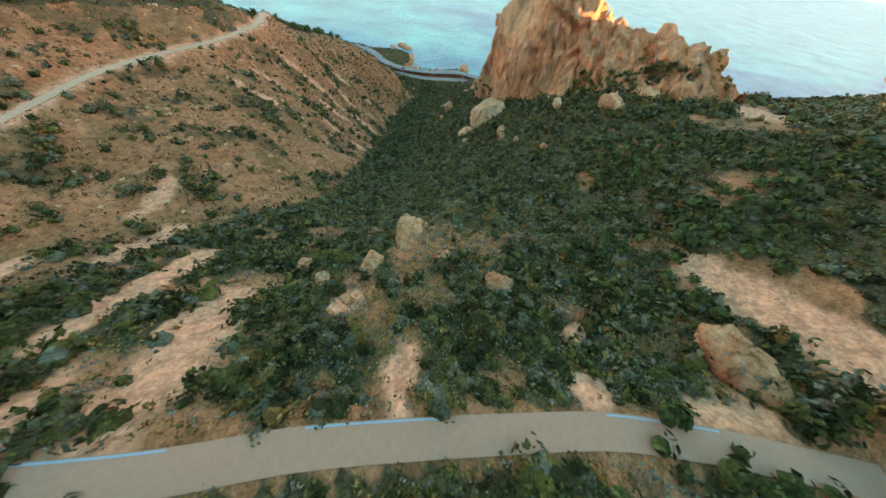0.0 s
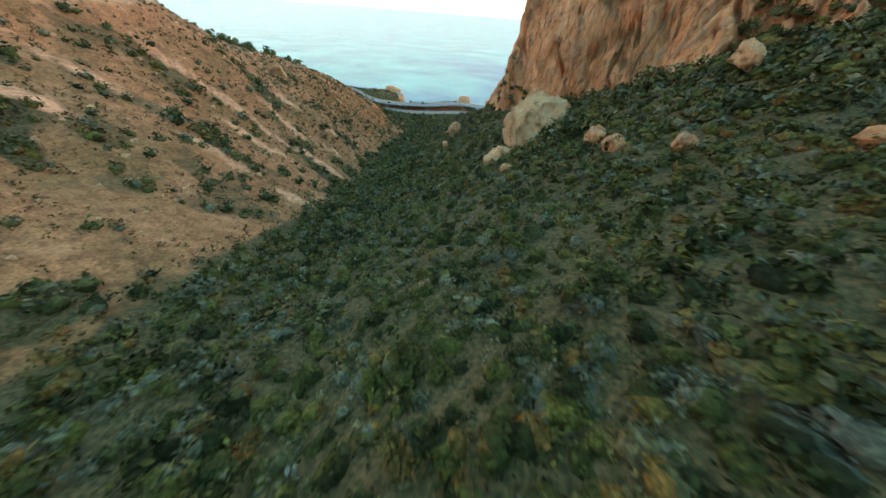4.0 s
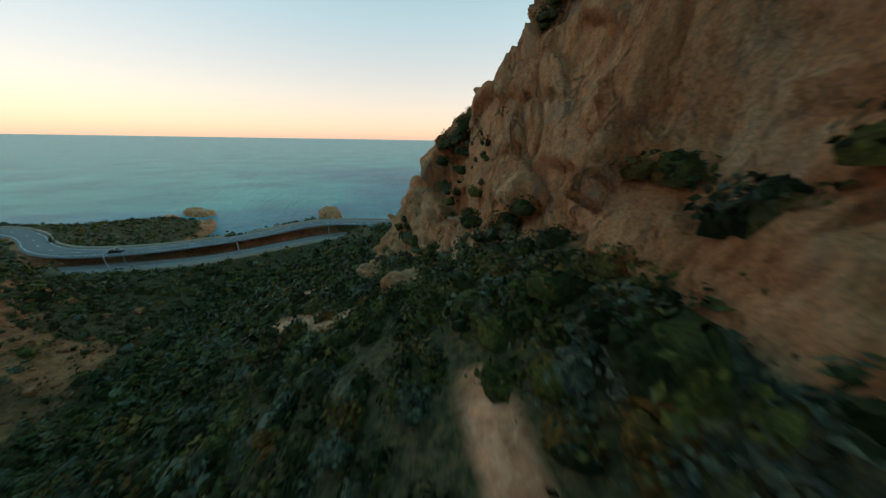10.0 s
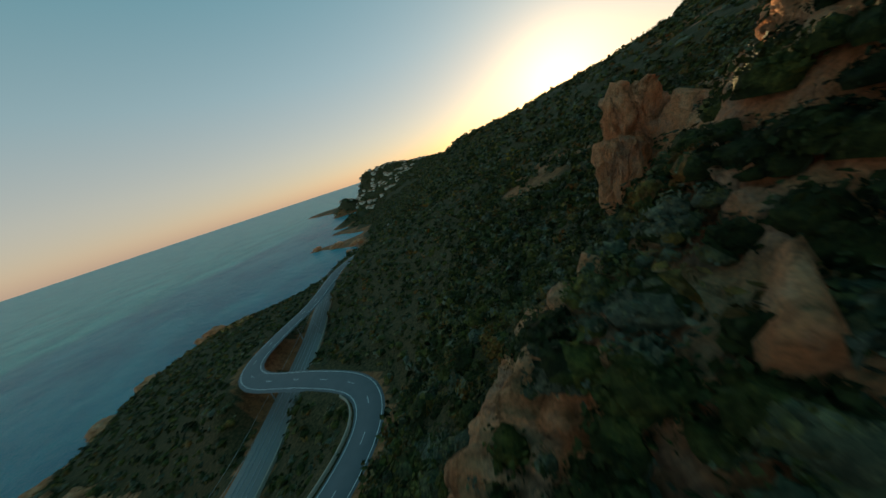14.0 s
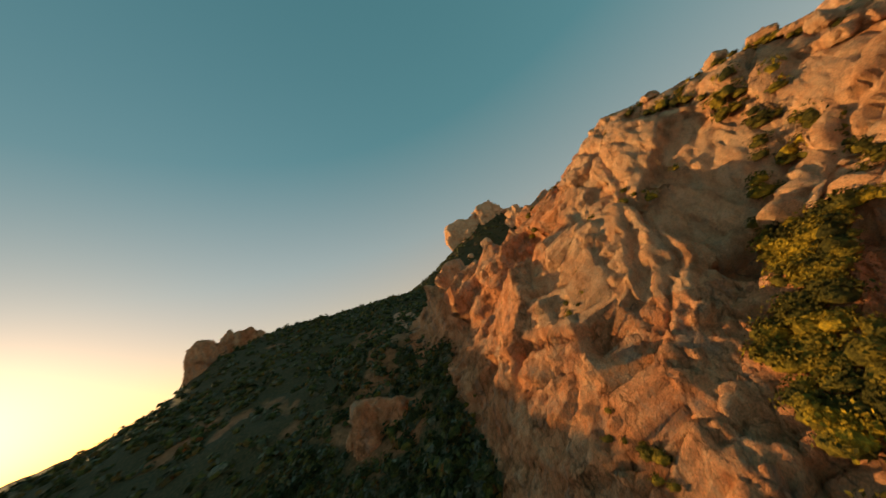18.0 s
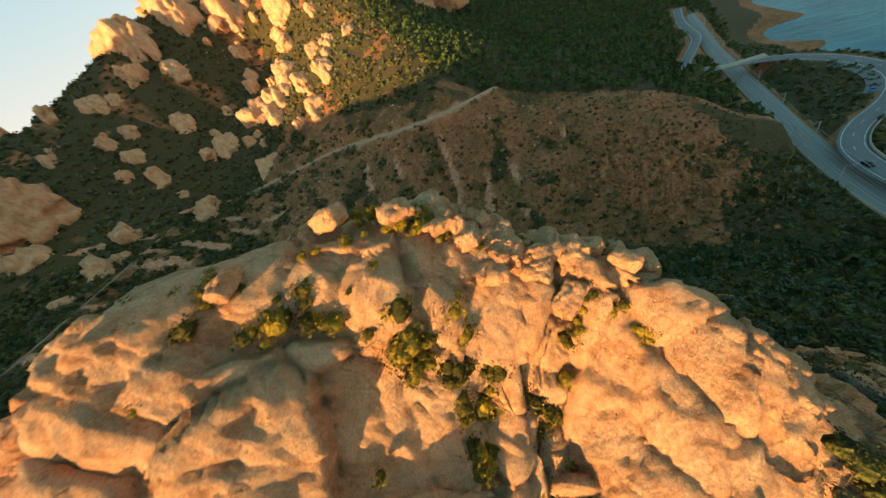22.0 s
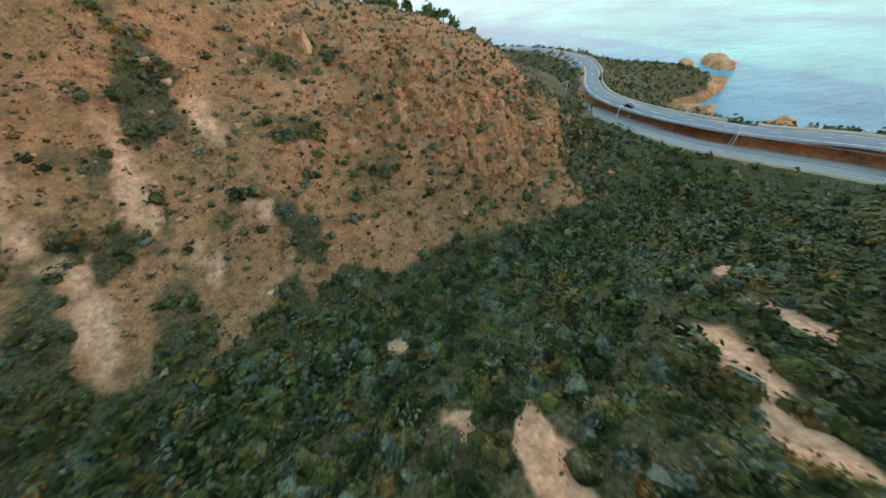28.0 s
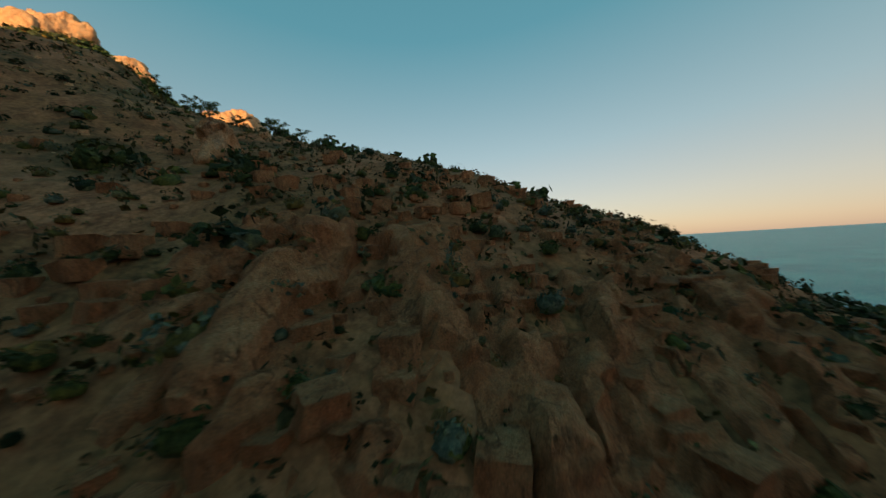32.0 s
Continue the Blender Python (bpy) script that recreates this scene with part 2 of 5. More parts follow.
DIRT = plain_material("dirt_track", (0.50, 0.26, 0.155), (0.68, 0.40, 0.26), 0.7, 0.95, 0.06)
BALLAST = plain_material("ballast", (0.20, 0.19, 0.185), (0.32, 0.30, 0.28), 2.0, 0.95, 0.1)
WALL = plain_material("stone_wall", (0.36, 0.29, 0.22), (0.48, 0.40, 0.32), 1.5, 0.9, 0.06)
STEEL = plain_material("galvanised_steel", (0.32, 0.33, 0.34), (0.45, 0.46, 0.47), 2.0, 0.45, 0.002)
PAINT = plain_material("road_paint", (0.72, 0.72, 0.7), (0.8, 0.8, 0.78), 2.0, 0.7, 0.002)
SEA = sea_material()


# ======== helpers of shape ========
def mesh_object(name, verts, faces, material, smooth=True):
    me = bpy.data.meshes.new(name)
    verts, faces = np.asarray(verts, np.float32), np.asarray(faces, np.int32)
    me.vertices.add(len(verts))
    me.vertices.foreach_set("co", verts.ravel())
    k = faces.shape[1]
    me.loops.add(faces.size)
    me.loops.foreach_set("vertex_index", faces.ravel())
    me.polygons.add(len(faces))
    me.polygons.foreach_set("loop_start", np.arange(0, faces.size, k, dtype=np.int32))
    me.polygons.foreach_set("use_smooth", np.full(len(faces), smooth))
    me.update(calc_edges=True)
    me.materials.append(material)
    return new(name, me)


def grid_faces(nx, ny):
    i, j = np.meshgrid(np.arange(nx - 1), np.arange(ny - 1), indexing="ij")
    a = (i * ny + j).ravel()
    return np.stack([a, a + ny, a + ny + 1, a + 1], 1)


LATTICE = np.random.default_rng(3).random((64, 64, 64)).astype(np.float32)


def value_noise(p):
    """Smooth noise in 0..1 at points p (n x 3)."""
    q = np.floor(p).astype(int)
    f = (p - q).astype(np.float32)
    f = f * f * (3 - 2 * f)
    out = 0
    for dx in (0, 1):
        for dy in (0, 1):
            for dz in (0, 1):
                wt = (f[:, 0] if dx else 1 - f[:, 0]) * (f[:, 1] if dy else 1 - f[:, 1]) * (f[:, 2] if dz else 1 - f[:, 2])
                out = out + wt * LATTICE[(q[:, 0] + dx) % 64, (q[:, 1] + dy) % 64, (q[:, 2] + dz) % 64]
    return out


def fbm(p, scale, octaves=4, gain=0.5):
    p = np.asarray(p, float) * scale
    total, amp, norm = 0, 1.0, 0.0
    for k in range(octaves):
        total = total + amp * value_noise(p * 2.03 ** k + 17.3 * k)
        norm += amp
        amp *= gain
    return total / norm


def ridged(p, scale, octaves=3):
    p = np.asarray(p, float) * scale
    total, amp, norm = 0, 1.0, 0.0
    for k in range(octaves):
        total = total + amp * (1 - np.abs(2 * value_noise(p * 2.1 ** k + 9.1 * k) - 1))
        norm += amp
        amp *= 0.5
    return total / norm


def cells(p, scale, seed):
    """Distance to the nearest and second nearest of random cell centres, the nearest one's random number and the way from it in metres."""
    p = np.asarray(p, float) * scale
    q = np.floor(p).astype(int)
    best = np.full(len(p), 9.0)
    second = np.full(len(p), 9.0)
    pick = np.zeros(len(p))
    way = np.zeros((len(p), 3))
    for dx in (-1, 0, 1):
        for dy in (-1, 0, 1):
            for dz in (-1, 0, 1):
                c = q + (dx, dy, dz)
                h = [LATTICE[(c[:, 0] + seed + 7 * k) % 64, (c[:, 1] + 13 * k) % 64, (c[:, 2] + 29 * k) % 64] for k in range(4)]
                off = p - c - np.stack(h[:3], 1)
                d = np.sqrt((off ** 2).sum(1))
                nearer = d < best
                second = np.where(nearer, best, np.minimum(second, d))
                pick = np.where(nearer, h[3], pick)
                way = np.where(nearer[:, None], off, way)
                best = np.where(nearer, d, best)
    return best, second, pick, way / scale


def slabs(p, stretch, scale, seed, step, tilt, crack, width):
    """Tilted slabs with open joints: each cell is a plane of its own."""
    d1, d2, pick, way = cells(p * stretch, scale, seed)
    lean = np.stack([(pick * k) % 1.0 - 0.5 for k in (7.13, 13.7, 29.3)], 1)
    joint = np.clip((d2 - d1) / width, 0, 1)
    return (pick - 0.5) * step + (way / np.array(stretch) * lean).sum(1) * tilt - (1 - joint) ** 2 * crack


class Surface:
    """A smooth height over the plan through ridge, valley and shore lines."""
    def __init__(self, lines, round_off, step):
        pts = []
        for line in lines:
            for a, b in zip(line, line[1:]):
                n = max(1, int(math.dist(a[:2], b[:2]) / step))
                pts += [[a[k] + (b[k] - a[k]) * i / n for k in range(3)] for i in range(n)]
            pts.append(list(line[-1]))
        pts = np.array(pts, float)
        keep = []
        for i, p in enumerate(pts):
            if all(math.dist(p[:2], pts[j][:2]) > round_off * 0.25 for j in keep):
                keep.append(i)
        self.p, self.c = pts[keep], round_off
        n = len(self.p)
        r = np.sqrt(((self.p[:, None, :2] - self.p[None, :, :2]) ** 2).sum(-1) + self.c ** 2)
        a = np.zeros((n + 3, n + 3))
        a[:n, :n] = r - 0.02 * np.eye(n)
        a[:n, n], a[:n, n + 1:] = 1, self.p[:, :2] / 100
        a[n:, :n] = a[:n, n:].T
        self.w = np.linalg.solve(a, np.r_[self.p[:, 2], 0, 0, 0])

    def __call__(self, x, y):
        x, y = np.asarray(x, float), np.asarray(y, float)
        flat_x, flat_y, out = x.ravel(), y.ravel(), []
        n = len(self.p)
        for k in range(0, len(flat_x), 20000):
            bx, by = flat_x[k:k + 20000], flat_y[k:k + 20000]
            z = np.full(len(bx), self.w[n]) + self.w[n + 1] * bx / 100 + self.w[n + 2] * by / 100
            for (px, py, _), wt in zip(self.p, self.w[:n]):
                z += wt * np.sqrt((bx - px) ** 2 + (by - py) ** 2 + self.c ** 2)
            out.append(z)
        return np.concatenate(out).reshape(x.shape)


# ======== the lie of the land ========
VALLEY = [(-48, -74, 9), (-10, -68, 12), (29, -63, 15), (60, -53, 20), (85, -45, 23), (118, -33, 32), (150, -22, 45), (185, -8, 58), (212, 0, 66), (241, -11, 74)]
START_SPUR = [(224, 46, 86), (262, 60, 100), (284, 70, 108), (305, 78, 113), (345, 95, 130)]
START_SIDES = [(259, 132, 108), (268, 100, 106), (300, 34, 108), (312, -10, 105)]
NORTH_SLOPE = [(-20, -40, 28), (0, -25, 39), (46, -10, 44), (103, 22, 55), (130, 53, 75), (168, 60, 80), (205, 90, 96), (150, 112, 104), (118, 112, 105)]
CRAG_SOUTH_FOOT = [(-37, -15, 33), (-10, -2, 44), (13, 7, 55), (28, 9, 56.5), (41, 12, 58), (56, 28, 63), (75, 66, 84), (102, 92, 99)]
CRAG_NORTH_FOOT = [(-52, 15, 46), (-45, 38, 56), (-12, 75, 70), (26, 98, 84), (66, 142, 96), (110, 158, 112)]
SOUTH_SLOPE = [(-28, -80, 15), (20, -85, 30), (40, -95, 41), (60, -85, 42), (80, -90, 48), (120, -75, 55), (170, -60, 70), (215, -55, 82)]
SPUR_FACE = [(-30, -112, 33), (-5, -105, 39), (10, -112, 47), (46, -126, 62)]
TRACK = [(330, -50, 98), (300, -66, 96), (218, -104, 97), (180, -112, 95), (154, -114, 94), (112, -128, 93), (90, -146, 93)]
SOUTH_RIDGE = [(-56, -152, 31), (-36, -151, 39), (-20, -151, 50), (2, -151, 59), (21, -151, 66), (54, -151, 74), (78, -151, 84), (99, -151, 89), (118, -152, 100), (150, -172, 116), (220, -225, 158), (315, -300, 236), (400, -350, 265), (490, -392, 300)]
SOUTH_BACK = [(-30, -240, 34), (40, -260, 60), (120, -300, 90), (250, -420, 140), (463, -790, 240), (480, -985, 165)]
EAST = [(490, -392, 300), (485, -321, 282), (480, -214, 282), (480, -149, 262), (480, -80, 240), (490, -10, 222), (480, 46, 215), (480, 90, 240), (480, 173, 268), (480, 237, 232), (480, 288, 208)]
EAST_SLOPE = [(400, -230, 190), (380, -120, 150), (390, -20, 148), (380, 80, 150), (390, 180, 168), (330, 230, 156)]
NORTH_HILL = [(28, 132, 82), (75, 127, 104), (70, 220, 110), (150, 200, 130), (230, 190, 140)]
NORTH_SKYLINE = [(379, 350, 164), (292, 350, 158), (219, 350, 150), (158, 350, 158), (100, 350, 146), (79, 350, 127), (39, 350, 112), (3, 350, 106), (-63, 350, 96), (-127, 350, 89), (-190, 350, 60), (-235, 335, 20)]
NORTH_FAR = [(300, 520, 120), (100, 480, 100), (-60, 480, 70), (-200, 520, 50), (-330, 560, 45), (-430, 640, 50), (-560, 720, 30)]
VILLA_HILL = [(-640, 700, 20), (-613, 734, 62), (-552, 779, 100), (-490, 818, 104), (-424, 853, 90), (-300, 900, 80)]
ROAD_LINE = [(-30, -470, 24), (-30, -415, 23), (-38, -345, 24), (-30, -305, 25.5), (-23, -278, 27), (-27, -257, 27.4), (-44, -249, 27.4), (-60, -250, 27.4), (-80, -240, 26), (-94, -224, 25), (-103, -206, 24), (-103, -188, 23.4), (-94, -168, 23), (-80, -152, 23), (-72, -132, 23), (-78, -108, 22), (-92, -80, 22), (-112, -56, 23), (-108, -36, 24), (-98, -8, 26), (-89, 14, 27), (-84, 34, 28), (-85, 50, 28), (-95, 60, 28), (-123, 60, 28), (-143, 57, 28), (-155, 63, 28), (-160, 80, 28), (-165, 110, 28), (-180, 150, 30), (-190, 220, 28), (-215, 290, 26)]
RAIL_LINE = [(-40, -445, 20), (-47, -318, 19), (-56, -238, 18), (-63, -170, 18), (-69, -125, 18), (-78, -90, 17), (-92, -70, 17), (-106, -50, 17), (-112, -20, 17), (-114, 12, 18), (-122, 36, 18), (-138, 62, 17), (-158, 95, 17), (-205, 160, 17), (-235, 240, 15)]
SHORE = [(-100, -480, 0), (-121, -393, 0), (-92, -380, 0), (-93, -350, 0), (-116, -318, 0), (-106, -296, 0), (-126, -262, 0), (-150, -235, 0), (-186, -205, 0), (-195, -182, 0), (-186, -162, 0), (-176, -153, 0), (-157, -146, 0), (-138, -143, 0), (-127, -126, 0), (-131, -109, 0), (-146, -95, 0), (-160, -70, 0), (-152, -38, 0), (-146, -14, 0), (-137, 10, 0), (-153, 24, 0), (-193, 20, 0), (-243, 5, 0), (-258, 22, 0), (-297, 67, 0), (-309, 122, 0)]
SHORE_NORTH = [(-300, 150, 0), (-270, 190, 0), (-268, 230, 0), (-250, 268, 0), (-300, 310, 0), (-409, 332, 0), (-350, 372, 0), (-345, 397, 0), (-447, 425, 0), (-430, 520, 0), (-640, 780, 0), (-1150, 955, 0), (-1120, 1010, 0), (-800, 1040, 0)]
ROADSIDE = [(-110, -118, 8), (-114, -98, 8), (-130, -72, 9)]
HEADLANDS = [(-120, -185, 20), (-150, -172, 14), (-175, -163, 7)]
CAPE = [(-175, 75, 24), (-205, 50, 14), (-232, 18, 6), (-270, 70, 10), (-240, 110, 20)]
SEABED = [(-170, -420, -12), (-150, -300, -9), (-260, -420, -18), (-320, -200, -22), (-210, -105, -9), (-215, -40, -10), (-190, -2, -9), (-330, -10, -18), (-390, 120, -18), (-360, 230, -10), (-460, 290, -12), (-420, 400, -7), (-560, 440, -14), (-700, 700, -10), (-900, 400, -25), (-1300, 900, -25)]
FAR_WEST_LAND = [(-420, 480, 6), (-500, 620, 26), (-700, 850, 14), (-1000, 960, 6)]
EAST_BACK = [(640, -480, 220), (610, -300, 200), (600, -200, 190), (600, 0, 165), (600, 150, 180), (600, 300, 150), (640, 460, 100)]
SOUTH_FAR = [(300, -800, 95), (200, -900, 55), (100, -900, 30), (560, -1010, 60), (680, -800, 110)]
ground_height = Surface([EAST_BACK, SOUTH_FAR, VALLEY, START_SPUR, START_SIDES, NORTH_SLOPE, CRAG_SOUTH_FOOT, CRAG_NORTH_FOOT, SOUTH_SLOPE, SPUR_FACE, TRACK, SOUTH_RIDGE, SOUTH_BACK, EAST,
                         NORTH_HILL, NORTH_SKYLINE, NORTH_FAR, ROAD_LINE, RAIL_LINE, SHORE, SHORE_NORTH, EAST_SLOPE, VILLA_HILL, HEADLANDS, ROADSIDE, CAPE, SEABED, FAR_WEST_LAND], 9.0, 26.0)


def spaced(inner_a, inner_b, step, outer_a, outer_b, grow):
    out, s, v = [inner_b], step, inner_b
    while v < outer_b:
        s *= grow
        v += s
        out.append(v)
    left, s, v = [], step, inner_a
    while v > outer_a:
        s *= grow
        v -= s
        left.append(v)
    return np.array(left[::-1] + list(np.arange(inner_a, inner_b, step)) + out)


def line_distance(x, y, line):
    best = np.full(np.shape(x), 1e9)
    height = np.zeros(np.shape(x))
    for a, b in zip(line, line[1:]):
        d = np.array([b[0] - a[0], b[1] - a[1]], float)
        t = np.clip(((x - a[0]) * d[0] + (y - a[1]) * d[1]) / (d @ d), 0, 1)
        dist = np.hypot(x - a[0] - t * d[0], y - a[1] - t * d[1])
        height = np.where(dist < best, a[2] + (b[2] - a[2]) * t, height)
        best = np.minimum(best, dist)
    return best, height


def land(x, y, rough=True):
    """The ground's height, with benches for the road, the railway and the tracks."""
    z = ground_height(x, y)
    if rough:
        p = np.stack([np.ravel(x), np.ravel(y), np.zeros(np.size(x))], 1)
        k = np.clip((z - 14) / 40, 0, 1) + 0.15 * (z > 1)
        z = z + k * ((fbm(p, 0.035, 4).reshape(z.shape) - 0.5) * 6 + (fbm(p, 0.2, 3).reshape(z.shape) - 0.5) * 2.2)
        # the broken rock face of the spur above the valley's mouth
        face = np.clip(1 - np.hypot((x + 2) / 42, (y + 104) / 24), 0, 1) ** 0.5
        z = z + face * (ridged(p * (1.6, 0.5, 1), 0.09, 3).reshape(z.shape) - 0.62) * 5
    for line, half, fall in ((ROAD_LINE, 5.5, 9), (RAIL_LINE, 6.5, 8), (TRACK, 3, 5), (START_TRACK, 3.2, 4)):
        dist, h = line_distance(x, y, line)
        blend = np.clip((dist - half) / fall, 0, 1)
        blend = blend * blend * (3 - 2 * blend)
        z = (h - 0.15) * (1 - blend) + z * blend
    return z


START_TRACK = [(318, -2, 109), (303, 30, 108.5), (295, 45, 108), (287, 57, 108), (278, 75, 108), (267, 98, 107.5), (262, 116, 107.5), (257, 140, 108)]

# ======== ground and sea ========
gx = spaced(-330, 330, 2.5, -1500, 1300, 1.06)
gy = spaced(-260, 215, 2.5, -1300, 1300, 1.06)
GX, GY = np.meshgrid(gx, gy, indexing="ij")
GZ = land(GX, GY)
edge = np.maximum(np.clip((np.abs(GX) - 1000) / 400, 0, 1), np.clip((np.abs(GY) - 1000) / 300, 0, 1))
GZ = np.where(GX < -100, GZ * (1 - edge) - 30 * edge, GZ)
ground = mesh_object("ground", np.stack([GX, GY, GZ], -1).reshape(-1, 3), grid_faces(len(gx), len(gy)), SOIL)
tagged(ground, "dry reddish soil slopes with thin grass", "ground", kind="structure")
sea_x, sea_y = spaced(-600, 0, 60, -5600, 5600, 1.12), spaced(-600, 600, 60, -5600, 5600, 1.12)
SX, SY = np.meshgrid(sea_x, sea_y, indexing="ij")
# far out the sheet lifts a little to the line of the true horizon
lift = np.clip((np.hypot(SX, SY) - 2200) / 2700, 0, 1.2)
SZ = 48 * lift ** 1.3
sea = mesh_object("water", np.stack([SX, SY, SZ], -1).reshape(-1, 3), grid_faces(len(sea_x), len(sea_y)), SEA)
tagged(sea, "calm blue sea with fine ripples to the horizon", "sea", kind="structure")

# ======== the crag ========
CRAG_NOSE = [(-38, -14, 30), (-31, -8, 47), (-24, -2, 57), (-17, 5, 64), (-11, 10, 71.5), (-5, 16, 84), (1, 21, 99), (7, 25, 115)]
CRAG_TOP = [(7, 25, 115), (12, 26, 120), (26, 31, 128), (32, 42, 134), (40, 54, 138), (49, 66, 134), (57, 84, 128), (68, 104, 125), (84, 120, 128), (96, 134, 128), (100, 148, 119)]
CRAG_SOUTH_WALL = [(-28, -13, 38), (-9, 1.5, 46), (14, 10, 57.5), (22, 13.3, 84), (29, 15, 102), (38, 16.5, 108.5)]
CRAG_SOUTH_FOOTWALL = [(24, 12.5, 70), (34, 13.5, 78), (43, 16, 78)]
CRAG_SOUTH_MIDDLE = [(-12, 6, 62), (4, 13, 65), (14, 14, 74)]
CRAG_TOP_SLAB = [(23, 25, 121), (27, 21, 114), (31, 19, 112)]
CRAG_SOUTH_EDGE = [(38, 17, 108.5), (45, 24, 97), (58, 44, 112), (70, 66, 118), (77, 88, 116), (88, 108, 119)]
CRAG_SOUTH_BASE = [(-36, -22, 26), (-6, -6, 38), (16, 4.5, 49.5), (28, 8, 52.5), (40, 10, 54), (55, 25, 54), (68, 48, 65), (86, 72, 82), (99, 92, 93), (108, 118, 106), (114, 142, 108)]
CRAG_WEST = [(-52, 8, 42), (-48, 24, 57), (-35.5, 23, 73), (-31, 24, 74), (-28, 25, 76.5), (-20, 26, 88), (-4, 31, 110)]
CRAG_NORTH_WALL = [(-26, 46, 72), (-8, 56, 90), (0, 70, 90), (12, 80, 92), (26, 91, 97), (45, 99, 104), (62, 114, 104), (78, 132, 104)]
CRAG_NORTH_EDGE = [(-4, 31, 110), (6, 42, 110), (19, 58, 105), (26, 66, 115), (38, 73, 123), (48, 81, 122), (60, 99, 120), (74, 122, 116)]
CRAG_NORTH_BASE = [(-56, 20, 40), (-50, 44, 50), (-20, 74, 62), (-4, 88, 70), (24, 102, 80), (44, 118, 88), (66, 140, 92), (92, 160, 104)]
CRAG_HOLLOW = [(21, 43, 112), (16, 50, 107), (9, 57, 100), (2, 63, 93)]
CRAG_MIDDLE_SLAB = [(32.8, 41.2, 134.9), (26.9, 38.2, 132.5), (26.6, 30.7, 130.7)]
CRAG_MIDDLE_FACE = [(24.5, 41.7, 127.5), (18.6, 40.2, 114.3)]
CRAG_RIGHT_SLAB = [(9.4, 31.7, 118.6), (5.9, 32.4, 117), (6.9, 34.6, 115.1), (8.9, 36, 115), (13.9, 38.4, 112.9)]
CRAG_LEFT_SLAB = [(31.6, 63, 120.8), (22.2, 60.8, 113.9), (21.6, 51.5, 111.3)]
CRAG_SOUTH_BULGE = [(6.75, 10.6, 61.0), (3.7, 9.1, 59), (-0.3, 11.8, 67.9), (-3, 10.4, 68)]
CRAG_NOSE_BACK = [(-20, 11, 71.5), (-22, 14, 72.5), (-21, 17, 75), (-17, 13, 73.5)]
CRAG_NOSE_RIB = [(-40, 0, 51), (-36, 3, 59.5), (-40, 7, 60.5), (-35, 10.6, 67.5), (-39, 15, 66), (-44, 15, 62), (-44, 25, 64), (-40, 25, 70), (-31, 28, 76), (-29, 30, 79), (-26, 34, 81)]
crag_height = Surface([CRAG_MIDDLE_SLAB, CRAG_MIDDLE_FACE, CRAG_RIGHT_SLAB, CRAG_LEFT_SLAB, CRAG_SOUTH_BULGE, CRAG_NOSE_BACK, CRAG_NOSE_RIB, CRAG_NOSE, CRAG_TOP, CRAG_SOUTH_WALL, CRAG_SOUTH_MIDDLE, CRAG_SOUTH_FOOTWALL, CRAG_TOP_SLAB, CRAG_SOUTH_EDGE, CRAG_SOUTH_BASE, CRAG_WEST, CRAG_NORTH_WALL, CRAG_NORTH_EDGE, CRAG_NORTH_BASE, CRAG_HOLLOW], 3.0, 9.0)


def rock_relief(p, normal, size=1.0, broken=1.0):
    """Moves points of a rock along their normals: tilted slabs at three sizes, joints that dip to one side, and a little weathering."""
    q = p @ np.array([[0.80, 0.30, 0.52], [-0.45, 0.88, 0.10], [-0.42, -0.32, 0.85]]).T
    bend = np.stack([fbm(p + k * 11.3, 0.2 / size, 2) - 0.5 for k in (1, 2, 3)], 1) * 1.6 * size
    q = q + bend
    out = slabs(q, (1.0, 1.0, 0.4), 0.07 / size, 3, 1.3 * size, 0.32, 1.1 * size, 0.06)
    out += slabs(q, (1.0, 1.0, 0.33), 0.21 / size, 11, 0.62 * size, 0.4, 0.6 * size, 0.08) * broken
    out += slabs(q, (1.0, 1.0, 0.33), 0.55 / size, 23, 0.3 * size, 0.4, 0.32 * size, 0.12) * broken
    out += ((fbm(q, 0.05 / size, 3) - 0.5) * 2.2 + (fbm(p, 0.5 / size, 4, 0.6) - 0.5) * 0.45 - 0.3) * size
    return p + normal * out[:, None]


def grid_normals(v, nx, ny):
    g = v.reshape(nx, ny, 3)
    n = np.cross(np.gradient(g, axis=0), np.gradient(g, axis=1)).reshape(-1, 3)
    return n / (np.linalg.norm(n, axis=1)[:, None] + 1e-9)


def inside(x, y, ring):
    """Whether points of the plan lie within a closed line."""
    out = np.zeros(np.shape(x), bool)
    for (ax, ay, _), (bx, by, _) in zip(ring, ring[1:] + ring[:1]):
        cross = (ay > y) != (by > y)
        out ^= cross & (x < (bx - ax) * (y - ay) / (by - ay + 1e-9) + ax)
    return out


CRAG_RING = [(x + 2.5, y - 3.5, z) for x, y, z in CRAG_SOUTH_BASE] + CRAG_NORTH_BASE[::-1]


# deep joints between the summit's slabs
CLEFTS = [([(36, 50, 0), (33, 46, 0), (29, 44.3, 0), (24, 43.2, 0), (19, 41, 0), (16, 41, 0), (12, 47, 0), (5, 54, 0)], 1.0, 2.4), ([(17.5, 30, 0), (15.6, 33.5, 0), (15, 37, 0), (15.5, 40.5, 0)], 0.8, 2.2),
          ([(12, 29, 0), (9, 33, 0), (4, 37, 0), (-2, 38, 0)], 0.6, 1.3), ([(30, 56, 0), (24, 50, 0), (17, 46, 0)], 0.7, 1.6), ([(44, 60, 0), (36, 58, 0), (28, 60, 0), (18, 66, 0)], 0.8, 1.8), ([(9, 40, 0), (2, 44, 0), (-6, 46, 0)], 0.7, 1.5)]


